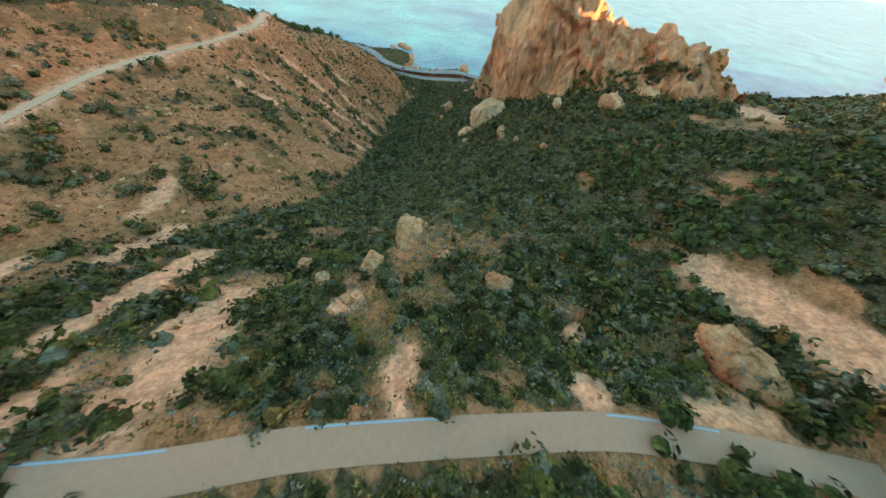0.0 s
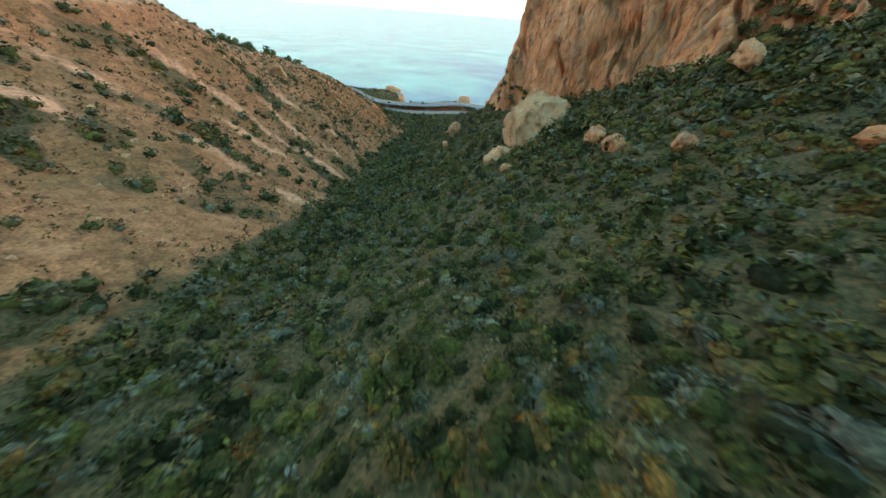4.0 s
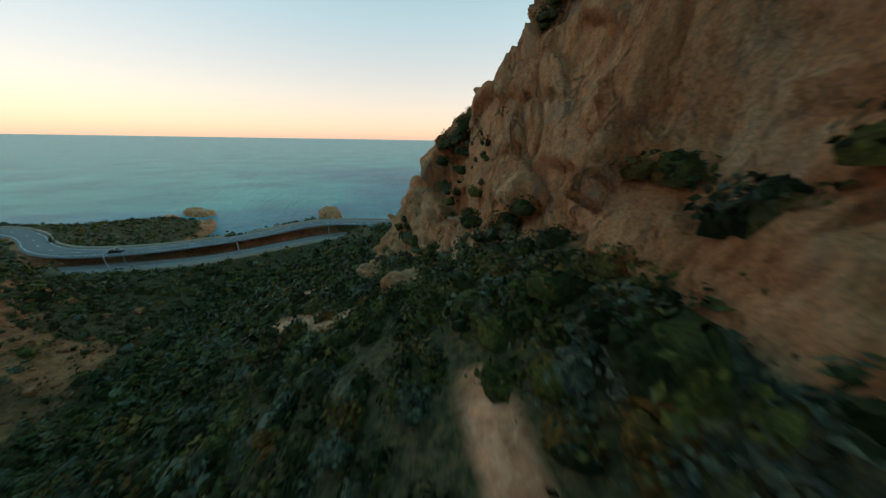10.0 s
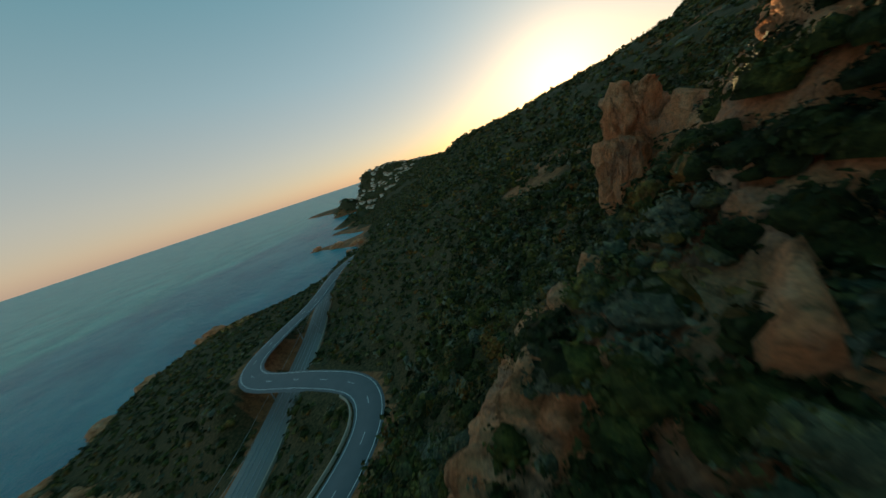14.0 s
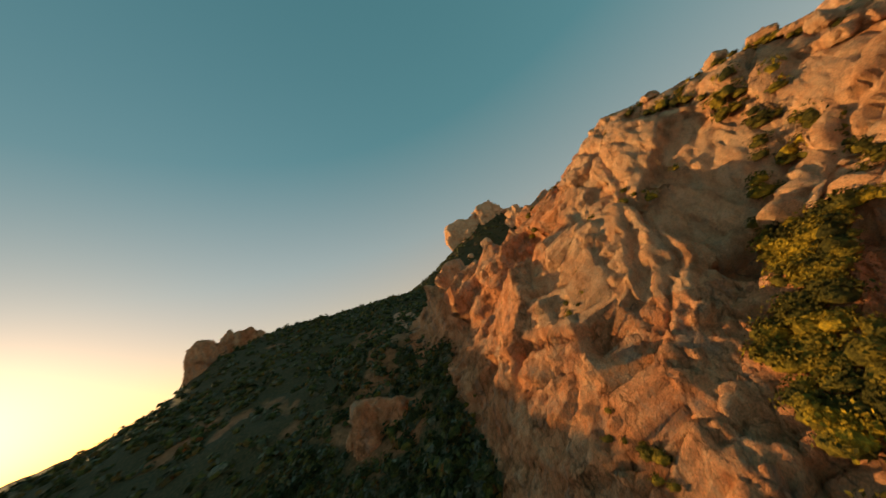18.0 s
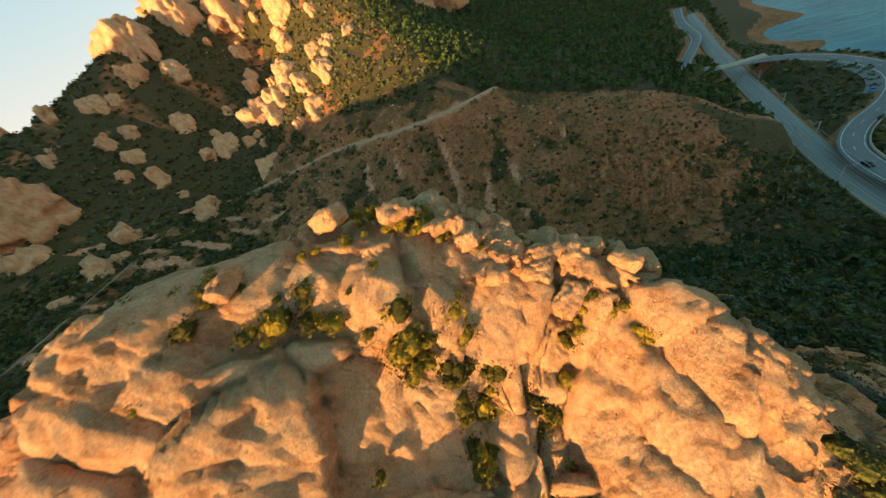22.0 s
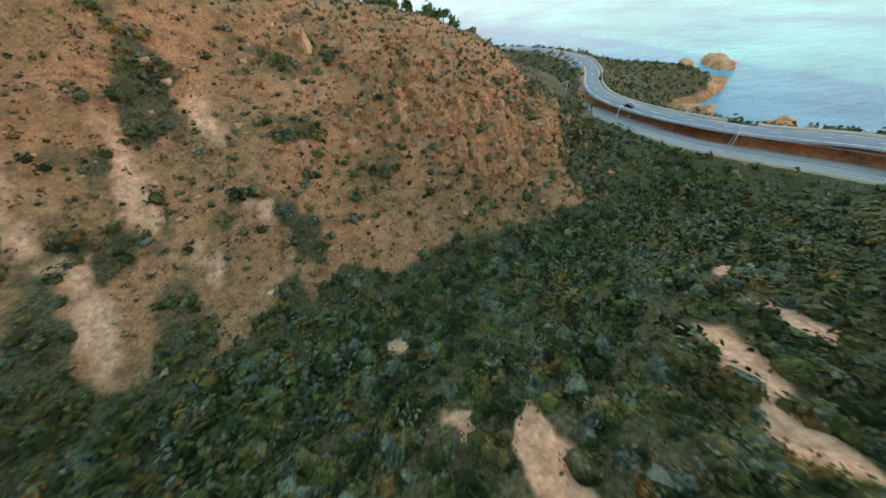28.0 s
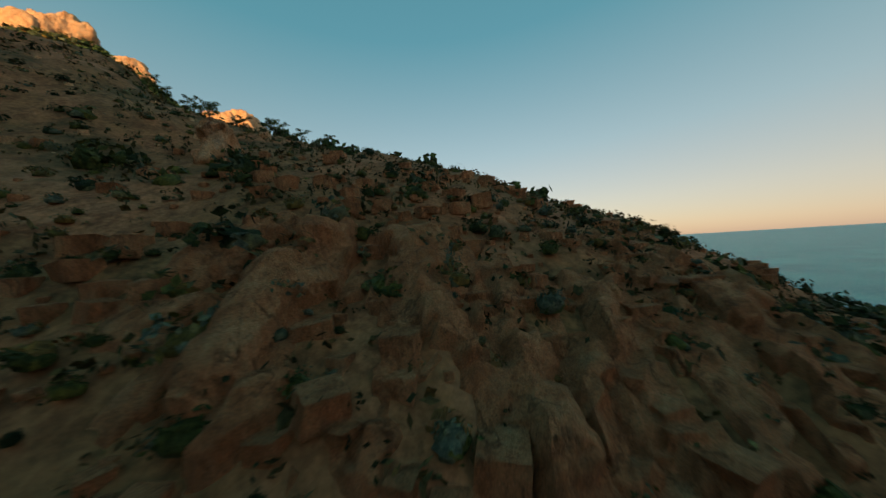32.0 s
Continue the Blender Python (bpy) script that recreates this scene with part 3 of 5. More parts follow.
def make_crag():
    cx = spaced(-62, 60, 0.4, -63, 162, 1.03)
    cy = np.unique(np.concatenate([np.arange(-34, -16, 0.6), np.arange(-16, 22, 0.17), np.arange(22, 70, 0.36), spaced(22, 70, 0.45, 21, 168, 1.02)[-75:]]).round(2))
    X, Y = np.meshgrid(cx, cy, indexing="ij")
    Z = crag_height(X, Y)
    for line, half, deep in CLEFTS:
        d = line_distance(X, Y, line)[0] + (fbm(np.stack([X.ravel(), Y.ravel(), 0 * X.ravel()], 1), 0.5, 2).reshape(X.shape) - 0.5) * 0.9
        Z = Z - deep * np.exp(-(d / half) ** 2)
    v = np.stack([X, Y, Z], -1).reshape(-1, 3)
    calm = np.clip(np.minimum(np.hypot((v[:, 0] - 30) / 11, (v[:, 1] - 19) / 7), np.hypot((v[:, 0] - 38) / 11, (v[:, 1] - 45) / 9)), 0.28, 1)[:, None]
    normal = grid_normals(v, len(cx), len(cy))
    calm = calm * np.clip(np.abs(normal[:, 2]) / 0.36, 0.7, 1)[:, None]
    calm = calm * (1 + 1.1 * np.clip((v[:, 0] - 48) / 22, 0, 1))[:, None]
    on_top = np.clip((v[:, 2] - 100) / 10, 0, 1) * (v[:, 0] + v[:, 1] < 112)
    v = v * (1 - calm) + rock_relief(v, normal, 1.0, 1 - 0.3 * on_top) * calm
    low = land(v[:, 0], v[:, 1]) - 1.5
    f = grid_faces(len(cx), len(cy))
    above = (v[:, 2] > low)[f].any(1)
    f = f[above & inside(v[f[:, 0], 0], v[f[:, 0], 1], CRAG_RING)]
    mid = v[f].mean(1)
    along, across = (mid[:, 0] + mid[:, 1]) / 1.414, (mid[:, 1] - mid[:, 0]) / 1.414
    base = new("rock_crag")
    top = mid[:, 2] > 104
    regions = (("summit", top & (along < 75)), ("long_crest", top & (along >= 75)), ("west_nose", ~top & (along < 8)), ("south_face", ~top & (along >= 8) & (across < 6)), ("north_face", ~top & (along >= 8) & (across >= 6)))
    for name, pick in regions:
        g = f[pick]
        used, back = np.unique(g, return_inverse=True)
        mesh_object(name, v[used], back.reshape(g.shape), PALE_ROCK if name == "summit" else ROCK).parent = base
    return tagged(base, "tall reddish rock crag with cracked weathered faces", "rock crag")


crag = make_crag()

# ======== rocks ========
def ico(levels):
    bm = bmesh.new()
    bmesh.ops.create_icosphere(bm, subdivisions=levels, radius=1)
    v = np.array([x.co[:] for x in bm.verts])
    f = np.array([[x.index for x in face.verts] for face in bm.faces])
    bm.free()
    return v, f


ICO = {k: ico(k) for k in (2, 3, 4, 5, 6)}


def turned(v, rx, ry, rz):
    m = np.array(Euler((radians(rx), radians(ry), radians(rz))).to_matrix())
    return v @ m.T


def rock(name, at, size, turn=(0, 0, 0), material=None, level=4, seed=0, label="", category="rock", square=0.55, rough=1.0, parent=None, jag=0.0):
    """A weathered block: a ball pressed towards a box, tilted, cracked and pitted."""
    v, f = ICO[level]
    box = v / np.abs(v).max(1)[:, None]
    v = (v * (1 - square) + box * square * 0.85) * size
    v = turned(v, *turn)
    n = turned(ICO[level][0] / np.array(size), *turn)
    n /= np.linalg.norm(n, axis=1)[:, None]
    s = float(np.mean(size))
    if jag:
        k = ridged(v / s * (1, 1, 0.35) + seed * 3.3, 1.3, 3) - 0.55
        v = np.stack([v[:, 0] * (1 + jag * k), v[:, 1] * (1 + jag * k), v[:, 2] * (1 + 0.8 * jag * k)], 1)
    shift = np.array([seed * 31.7, seed * 17.3, seed * 11.9])
    v = rock_relief(v + shift, n, s / 11 * rough) - shift
    ob = mesh_object(name, v, f, material or PALE_ROCK)
    ob.location = at
    if parent:
        ob.parent = parent
    else:
        tagged(ob, label or "weathered pale boulder among the shrubs", category)
    return ob


def crag_z(x, y):
    return float(crag_height(np.array([x]), np.array([y]))[0])


def land_z(x, y):
    return float(land(np.array([x], float), np.array([y], float))[0])


rock("rock_slab", (88, 38, 61), (15, 9, 18), (28, 8, -38), level=6, seed=2, label="huge smooth pale rock slab leaning out of the maquis", square=0.35, rough=0.36)
rock("rock_slab", (100, 25, 55.5), (6, 4.5, 6), (10, 25, -38), level=5, seed=3, label="low pale rock at the foot of the great slab", square=0.35, rough=0.7)
rock("rock_pillar", (46, -9, 42.5), (4.2, 3.2, 9.0), (8, 10, 20), ROCK, 5, 4, "upright reddish rock pillar above the scrub", square=0.6)
rock("rock_pillar", (52, -14, 36), (2.4, 2.0, 5.5), (5, -12, 50), ROCK, 5, 5, "narrow reddish rock fin in the scrub", square=0.6)
rock("rock_pillar", (64, -8, 43), (1.9, 1.6, 4.0), (12, 4, 10), ROCK, 4, 6, "short reddish rock fin in the scrub", square=0.6)
for k, (x, y, z, s) in enumerate([(119, 50, 76, 2.3), (130, 53, 73, 1.9), (138, 62, 76, 1.5), (121, 30, 64, 1.5), (112, 18, 56, 1.3), (150, 76, 86, 1.3)]):
    rock("boulder", (x, y, land_z(x, y) + s * 0.5), (s * 1.3, s, s * 1.15), (10 * k, 15, 40 * k), material=ROCK, level=4, seed=10 + k, rough=0.7)
ledge = new("rock_ledge")
for k, (x, y, a, b, c, rz) in enumerate([(229, 45, 6.0, 4.4, 1.1, 20), (235, 46.5, 4.8, 3.0, 0.8, 35), (224, 42, 3.6, 4.2, 1.2, -10), (225, 47, 3.0, 3.0, 1.0, 30), (240.5, 49, 3.4, 1.8, 0.6, 15)]):
    rock("ledge_block", (x, y, land_z(x, y) + 0.05), (a, b, c), (0, 8, rz), ROCK, 4, 220 + k, square=0.6, rough=0.6, parent=ledge)
tagged(ledge, "flat pale rock ledge breaking through the start spur", "rock ledge")
for k, (x, y, s) in enumerate([(249, 44, 2.6), (259, 37, 2.0), (244, 76, 2.6), (251, 93, 2.2), (254, 25, 2.0), (262, 46, 1.3), (240, 60, 1.6), (233, 34, 1.8)]):
    rock("boulder", (x, y, land_z(x, y) + s * 0.35), (s * 1.4, s, s * 0.8), (0, 12, 50 * k), ROCK, 4, 30 + k, "weathered tan boulder on the bushy spur", rough=0.6)
rock("rock_outcrop", (246, 124, land_z(246, 124) + 0.8), (11, 5.5, 3.4), (0, 8, 62), ROCK, 5, 40, "long rounded ochre outcrop beside the dirt track", square=0.3, rough=0.4)
# the top of the crag
rock("rock_pedestal", (34.5, 15.6, 109.3), (1.5, 1.2, 3.0), (0, 4, 20), PALE_ROCK, 4, 51, "narrow rock pedestal on the crag's edge", square=0.5)
rock("balanced_rock", (33.3, 15.4, 112.8), (4.7, 1.15, 0.9), (0, -4, -6), PALE_ROCK, 5, 50, "long flat rock balanced on the crag's edge", square=0.7)
summit = [(27.6, 30.2, 1.35), (17.2, 29.7, 1.2), (19.9, 31.3, 1.1), (22.1, 28.6, 1.4), (18.3, 27.4, 1.3), (24.6, 29.4, 1.0), (15.2, 28.2, 1.2), (25.6, 31.6, 0.9), (34, 37, 1.3), (28.5, 34, 1.2), (9, 25.5, 1.3), (10.5, 28, 1.0), (21, 34.5, 1.2), (15, 33, 1.4), (37, 46, 1.1)]
pebbles = np.random.default_rng(21)
for k in range(54):
    summit.append((21.5 + 7.5 * pebbles.normal() * 0.6, 29.8 + 1.9 * pebbles.normal(), 0.35 + 0.95 * pebbles.random() ** 1.6))
for k, (x, y, s) in enumerate(summit):
    rock("summit_boulder", (x, y, crag_z(x, y) + s * 0.3), (s * 1.6, s, s * 0.85), (9 * k % 40 - 20, 7 * k % 30 - 15, 47 * k), PALE_ROCK, 4 if s > 0.8 else 3, 60 + k, "rounded pale block on the crag's top", square=0.62, rough=0.55)
rock("standing_rock", (11.5, 25, crag_z(11.5, 25) + 0.6), (1.1, 1.0, 1.7), (6, 4, 20), PALE_ROCK, 4, 90, "pale rock knob standing on the crag's rim", square=0.5)
# lumps beyond the crag
rock("rock_outcrop", (48, 139, 86), (17, 7, 9), (0, 20, -28), ROCK, 5, 91, "orange rock outcrop on the wooded slope", jag=0.4)
rock("rock_outcrop", (117, 101, 103), (6, 4, 4), (0, 20, 60), PALE_ROCK, 5, 92, "pale rock lump among trees below the crag", jag=0.4)
rock("rock_outcrop", (109, 75, 94), (3, 2.2, 2.6), (0, 20, 30), PALE_ROCK, 4, 93, "small pale rock among trees below the crag", jag=0.4)
rock("rock_outcrop", (108, 116, 107), (5, 3.5, 4), (0, 10, 30), PALE_ROCK, 4, 94, "pale rock block below the crag's end", jag=0.4)
for k, (x, y, z, sx, sy, sz, rz) in enumerate([(104, 352, 144, 16, 12, 20, 10), (130, 352, 150, 20, 12, 15, 20), (482, 214, 244, 30, 42, 34, 0), (486, 160, 254, 28, 34, 30, 30), (400, 52, 168, 26, 34, 34, 15), (420, 95, 190, 24, 20, 24, 40), (440, 112, 228, 14, 12, 16, 60),
        (556, -12, 246, 8, 8, 26, 0), (484, -150, 242, 32, 26, 34, 20), (478, -214, 248, 38, 28, 44, 0), (480, -262, 244, 30, 26, 42, 40), (474, -321, 248, 40, 28, 42, 15), (486, -392, 272, 54, 36, 52, 70),
        (430, -392, 246, 28, 20, 28, 35), (400, -340, 238, 30, 22, 32, 10), (463, -790, 215, 56, 44, 44, 50), (420, -560, 220, 34, 24, 30, 15), (395, -610, 210, 26, 20, 24, 45), (372, -312, 236, 26, 20, 32, 15), (318, -300, 224, 20, 15, 26, 60), (352, -262, 214, 16, 12, 22, 20), (440, -250, 236, 20, 15, 30, 0), (240, -346, 160, 24, 19, 28, 30), (243, -380, 174, 26, 20, 32, 10), (284, -313, 206, 13, 11, 18, 50), (243, -450, 152, 24, 20, 30, 20)]):
    rock("far_crag", (x, y, z), (sx, sy, sz), (0, 12, rz), PALE_ROCK if k > 1 else ROCK, 5, 100 + k, "sunlit jagged rock tower on the mountain's skyline", "rock crag", 0.55, 0.9, jag=0.4)
for k in range(46):
    x, y = 330 + 140 * rng.random(), -330 + 560 * rng.random()
    s = 4 + 7 * rng.random()
    rock("outcrop", (x, y, land_z(x, y)), (s, s * 0.7, s * 1.3), (0, 20, 360 * rng.random()), PALE_ROCK, 4, 140 + k, "pale rock outcrop on the mountain's wooded slope")
stony = np.random.default_rng(77)
for k in range(70):
    x, y = 300 + 170 * stony.random(), -300 + 420 * stony.random()
    if k % 3 == 0:
        x, y = 240 + 120 * stony.random(), -250 + 120 * stony.random()
    a = 4 + 7 * stony.random() ** 1.5
    rock("mountain_rock", (x, y, land_z(x, y) - a * 0.25), (a * 0.7, a * 1.3, a * (1.0 + 0.7 * stony.random())), (20, 28, 40 * stony.random() - 20), PALE_ROCK, 4, 400 + k, "tilted pale rock on the steep mountain slope", square=0.5, rough=1.2, jag=0.5)


def make_spur():
    """The broken rock face of the spur above the valley's mouth."""
    sx, sy = np.arange(-46, 62, 0.5), np.arange(-140, -74, 0.5)
    X, Y = np.meshgrid(sx, sy, indexing="ij")
    Z = land(X, Y)
    v = np.stack([X, Y, Z], -1).reshape(-1, 3)
    n = grid_normals(v, len(sx), len(sy))
    mask = np.clip(1.25 - np.hypot((v[:, 0] + 6) / 36, (v[:, 1] + 104) / 24), 0, 1)
    q = v @ np.array([[0.9, 0.2, 0.3], [-0.3, 0.85, 0.4], [-0.2, -0.4, 0.9]]).T
    d1, d2, pick, way = cells(q * (1.2, 0.6, 0.6), 0.28, 5)
    e1, e2, pick2, way = cells(q * (1.2, 0.6, 0.6), 0.75, 9)
    out = (ridged(q * (1.0, 0.4, 0.5), 0.11, 3) - 0.5) * 1.5 + (pick - 0.5) * 1.5 + (pick2 - 0.5) * 1.1 + (fbm(v, 0.16, 5, 0.6) - 0.5) * 1.6 + 0.1
    mask = mask + (fbm(v + 5, 0.07, 3) - 0.62) * 1.3
    w = np.clip(mask * 2.4, 0, 1)
    v = v + n * (out * w - 1.2 * (1 - w))[:, None]
    f = grid_faces(len(sx), len(sy))
    f = f[(w > 0.02)[f].any(1)]
    base = new("rock_spur")
    mid = v[f].mean(1)[:, 0]
    for name, pick_x in (("west_rib", mid < -16), ("middle_rib", (mid >= -16) & (mid < 18)), ("east_rib", mid >= 18)):
        g = f[pick_x]
        used, back = np.unique(g, return_inverse=True)
        mesh_object(name, v[used], back.reshape(g.shape), SPUR_ROCK, smooth=False).parent = base
    return tagged(base, "broken reddish rock face of the spur with loose scree", "rock face")


make_spur()
for k, (x, y, z, a, b, c, rz) in enumerate([(18, 1, 49.5, 5.5, 2.6, 2.0, 20), (4, -3, 44.5, 6, 3, 2.4, 35), (-12, -10, 38, 6.5, 3.5, 3.0, 40)]):
    rock("rock_apron", (x, y, z), (a, b, c), (0, 10, rz), ROCK, 5, 300 + k, "low broken rock at the foot of the crag", square=0.5, jag=0.4)
for k, (x, y, z, a, b, c) in enumerate([(-25, 63, 71, 4.2, 3.6, 11), (-29, 57, 67, 3.2, 3.2, 9.5), (-21, 69, 66, 3.0, 3.4, 9)]):
    rock("rock_fin", (x, y, z), (a, b, c), (6, -8, 30 * k), ROCK, 5, 310 + k, "upright orange rock fin on the crag's sunny side", square=0.5, jag=0.5)
rock("rock_rib", (46, -126, land_z(46, -126) + 0.6), (1.6, 3.2, 4.2), (25, 5, 10), ROCK, 5, 200, "narrow reddish rock fin on the spur", square=0.65)
# shore and islet
rock("islet", (-222, -194, 0), (15, 7, 5), (0, 4, 62), ROCK, 5, 230, "small red rock islet in the sea", "islet")
rock("islet", (-212, -208, 0), (8, 4, 2.2), (0, 4, 62), ROCK, 4, 231, "low red rock islet in the sea", "islet")
rock("headland_rock", (-178, -160, 1.5), (11, 7, 5), (0, 5, 20), ROCK, 5, 232, "red rock headland at the water", "headland")
rock("roadside_rock", (-131, -54, 19), (9, 6, 7), (0, 8, 30), ROCK, 5, 233, "reddish rock knoll beside the coast road")
for k, (x, y, s) in enumerate([(-232, 14, 10), (-215, 24, 9), (-200, 26, 7), (-252, 26, 8), (-270, 48, 9), (-292, 75, 9), (-190, 30, 6), (-303, 120, 9), (-141, -136, 6), (-150, -104, 6), (-160, -60, 6), (-150, -20, 6), (-146, 12, 6), (-165, 22, 6), (-240, 12, 5), (-300, 318, 9), (-350, 330, 8), (-395, 334, 6), (-280, 275, 6)]):
    rock("shore_rock", (x, y, 1), (s * 1.4, s * 0.8, s * 0.7), (0, 10, 37 * k), ROCK, 4, 240 + k, "red rock at the water's edge", square=0.5)


# ======== plants ========
def clumps(n, seed, leaf, squat=0.8, lobes=8, spread=0.55):
    """Leaf clumps as small bent-free quads round a few lobes, with an uneven outline and gaps."""
    r = np.random.default_rng(seed)
    c = r.normal(size=(lobes, 3))
    c /= np.linalg.norm(c, axis=1)[:, None]
    c[:, 2] = np.abs(c[:, 2]) * 0.9
    c *= (0.35 + 0.5 * r.random(lobes))[:, None]
    own = r.integers(0, lobes, n)
    d = r.normal(size=(n, 3))
    d /= np.linalg.norm(d, axis=1)[:, None]
    d[:, 2] = np.where(d[:, 2] < -0.4, -d[:, 2], d[:, 2])
    p = c[own] + d * spread * (0.75 + 0.35 * r.random(n))[:, None]
    p[:, 2] = np.maximum(p[:, 2] * squat, 0.02)
    a = d + 0.38 * r.normal(size=(n, 3))
    a /= np.linalg.norm(a, axis=1)[:, None]
    u = np.cross(a, r.normal(size=(n, 3)))
    u /= np.linalg.norm(u, axis=1)[:, None]
    w = np.cross(a, u)
    s = (leaf * (0.6 + 0.8 * r.random(n)))[:, None]
    quad = np.stack([p - u * s, p - w * s * 0.6, p + u * s, p + w * s * 0.6], 1).reshape(-1, 3)
    return quad, np.arange(4 * n).reshape(n, 4)


def dome(rings=3, sides=7, size=0.62, squat=0.75, seed=0):
    r = np.random.default_rng(seed)
    v = []
    for i in range(rings + 1):
        el = (i / rings) * 1.5
        for j in range(sides):
            a = 2 * math.pi * j / sides
            k = size * (0.85 + 0.3 * r.random())
            v.append((math.cos(a) * math.cos(el) * k, math.sin(a) * math.cos(el) * k, math.sin(el) * k * squat))
    f = [(i * sides + j, i * sides + (j + 1) % sides, (i + 1) * sides + (j + 1) % sides, (i + 1) * sides + j) for i in range(rings) for j in range(sides)]
    return np.array(v), np.array(f)


def hull(rings, sides, seed, lobes=8, squat=0.85, size=0.95):
    """A bush's leafy outside: rounded lobes that swell out of one another."""
    r = np.random.default_rng(seed)
    c = r.normal(size=(lobes, 3))
    c[:, 2] = np.abs(c[:, 2]) * 0.9 - 0.1
    c /= np.linalg.norm(c, axis=1)[:, None]
    v = []
    for i in range(rings + 1):
        el = -0.3 + 1.82 * i / rings
        for j in range(sides):
            a = 2 * math.pi * (j + 0.5 * (i % 2) + 0.3 * r.random()) / sides
            d = np.array([math.cos(a) * math.cos(el), math.sin(a) * math.cos(el), math.sin(el)])
            k = 0.56 + 0.42 * np.exp((c @ d - 1) / 0.13).max() + 0.10 * r.random()
            v.append(d * k * size * (1, 1, squat))
    f = [(i * sides + j, i * sides + (j + 1) % sides, (i + 1) * sides + (j + 1) % sides, (i + 1) * sides + j) for i in range(rings) for j in range(sides)]
    return np.array(v), np.array(f)


def joined(pieces):
    v, f, k = [], [], 0
    for pv, pf in pieces:
        v.append(pv)
        f.append(pf + k)
        k += len(pv)
    return np.concatenate(v), np.concatenate(f)


def planted(name, templates, places, sizes, material, label, category, tall=None, smooth=True):
    """One mesh of many plants: templates turned, scaled and set down at the places."""
    out_v, out_f, k = [], [], 0
    which = rng.integers(0, len(templates), len(places))
    for t, (tv, tf) in enumerate(templates):
        pick = np.nonzero(which == t)[0]
        if not len(pick):
            continue
        a = rng.random(len(pick)) * 2 * math.pi
        s = sizes[pick]
        h = s * (0.8 + 0.4 * rng.random(len(pick)) if tall is None else tall[pick])
        c, d = np.cos(a), np.sin(a)
        x = (tv[None, :, 0] * c[:, None] - tv[None, :, 1] * d[:, None]) * s[:, None] + places[pick, 0, None]
        y = (tv[None, :, 0] * d[:, None] + tv[None, :, 1] * c[:, None]) * s[:, None] + places[pick, 1, None]
        z = tv[None, :, 2] * h[:, None] + places[pick, 2, None]
        out_v.append(np.stack([x, y, z], -1).reshape(-1, 3))
        out_f.append((tf[None] + (np.arange(len(pick)) * len(tv))[:, None, None]).reshape(-1, 4) + k)
        k += len(pick) * len(tv)
    if not out_v:
        return None
    ob = mesh_object(name, np.concatenate(out_v), np.concatenate(out_f), material, smooth=smooth)
    return tagged(ob, label, category, kind="stuff")


VX, VY = np.array([p[0] for p in VALLEY]), np.array([p[1] for p in VALLEY])
RX, RY = np.array([p[0] for p in SOUTH_RIDGE]), np.array([p[1] for p in SOUTH_RIDGE])
BARE = [(283, 27, 24, 8.5, 29), (262, 46, 2.5, 6, 60), (271, 65, 7, 4, 20), (279, 68, 4, 2.5, 20), (261, 96, 5, 4, 0), (256, 118, 4, 9, 20), (229, 129, 19, 5.5, 43), (222, 120, 7, 6, 0), (240, 141, 10, 6, 40),
        (87, -88, 11, 2.2, 100), (94, -63, 11, 2.4, 104), (63, -80, 6, 1.8, 120), (117, -75, 11, 2.4, 120), (136, -41, 7, 2.6, 110), (112, -98, 16, 2.6, 120), (70, -98, 7, 2.4, 120), (76, -72, 5, 1.5, 110), (104, -80, 8, 1.6, 112), (150, -92, 9, 2, 118),
        (40, -46, 3.5, 2.5, 0), (26, -19, 3.0, 7, -10), (27, -0.8, 6.0, 1.7, 8), (33, -27, 2.2, 4, 20), (2, -21, 3, 7, -30), (-11, -24, 2.6, 6, 0), (-17, -34, 5, 2.2, 20), (-5, -1, 2.2, 2, 0), (6, -14, 3, 5, 20),
        (278, 2, 26, 4.5, 20), (300, 22, 12, 4, 30), (268, -22, 14, 4, 10), (252, -40, 13, 3, 25), (290, -30, 12, 3, 15), (320, 10, 14, 4, 60), (335, -30, 16, 4, 80), (345, 40, 16, 5, 50),
        (143, -60, 10, 2.4, 112), (170, -80, 12, 2.4, 118), (117, 168, 24, 7, 60), (142, 186, 20, 8, 30), (112, 150, 7, 4, 40)]


def bare(x, y):
    """How bare the soil lies: patches of gravel and sand between the shrubs."""
    out = np.zeros(np.shape(x))
    wob = (fbm(np.stack([np.ravel(x), np.ravel(y), np.zeros(np.size(x))], 1), 0.16, 4).reshape(np.shape(x)) - 0.5) * 1.1
    for cx, cy, a, b, turn in BARE:
        c, s = math.cos(radians(turn)), math.sin(radians(turn))
        u, v = (x - cx) * c + (y - cy) * s, -(x - cx) * s + (y - cy) * c
        out = np.maximum(out, np.clip(2.2 - 2 * (np.hypot(u / a, v / b) + wob), 0, 1))
    return np.maximum(out, np.clip(2.0 - line_distance(x, y, TRACK)[0] / (2.6 + 2.5 * wob), 0, 1))


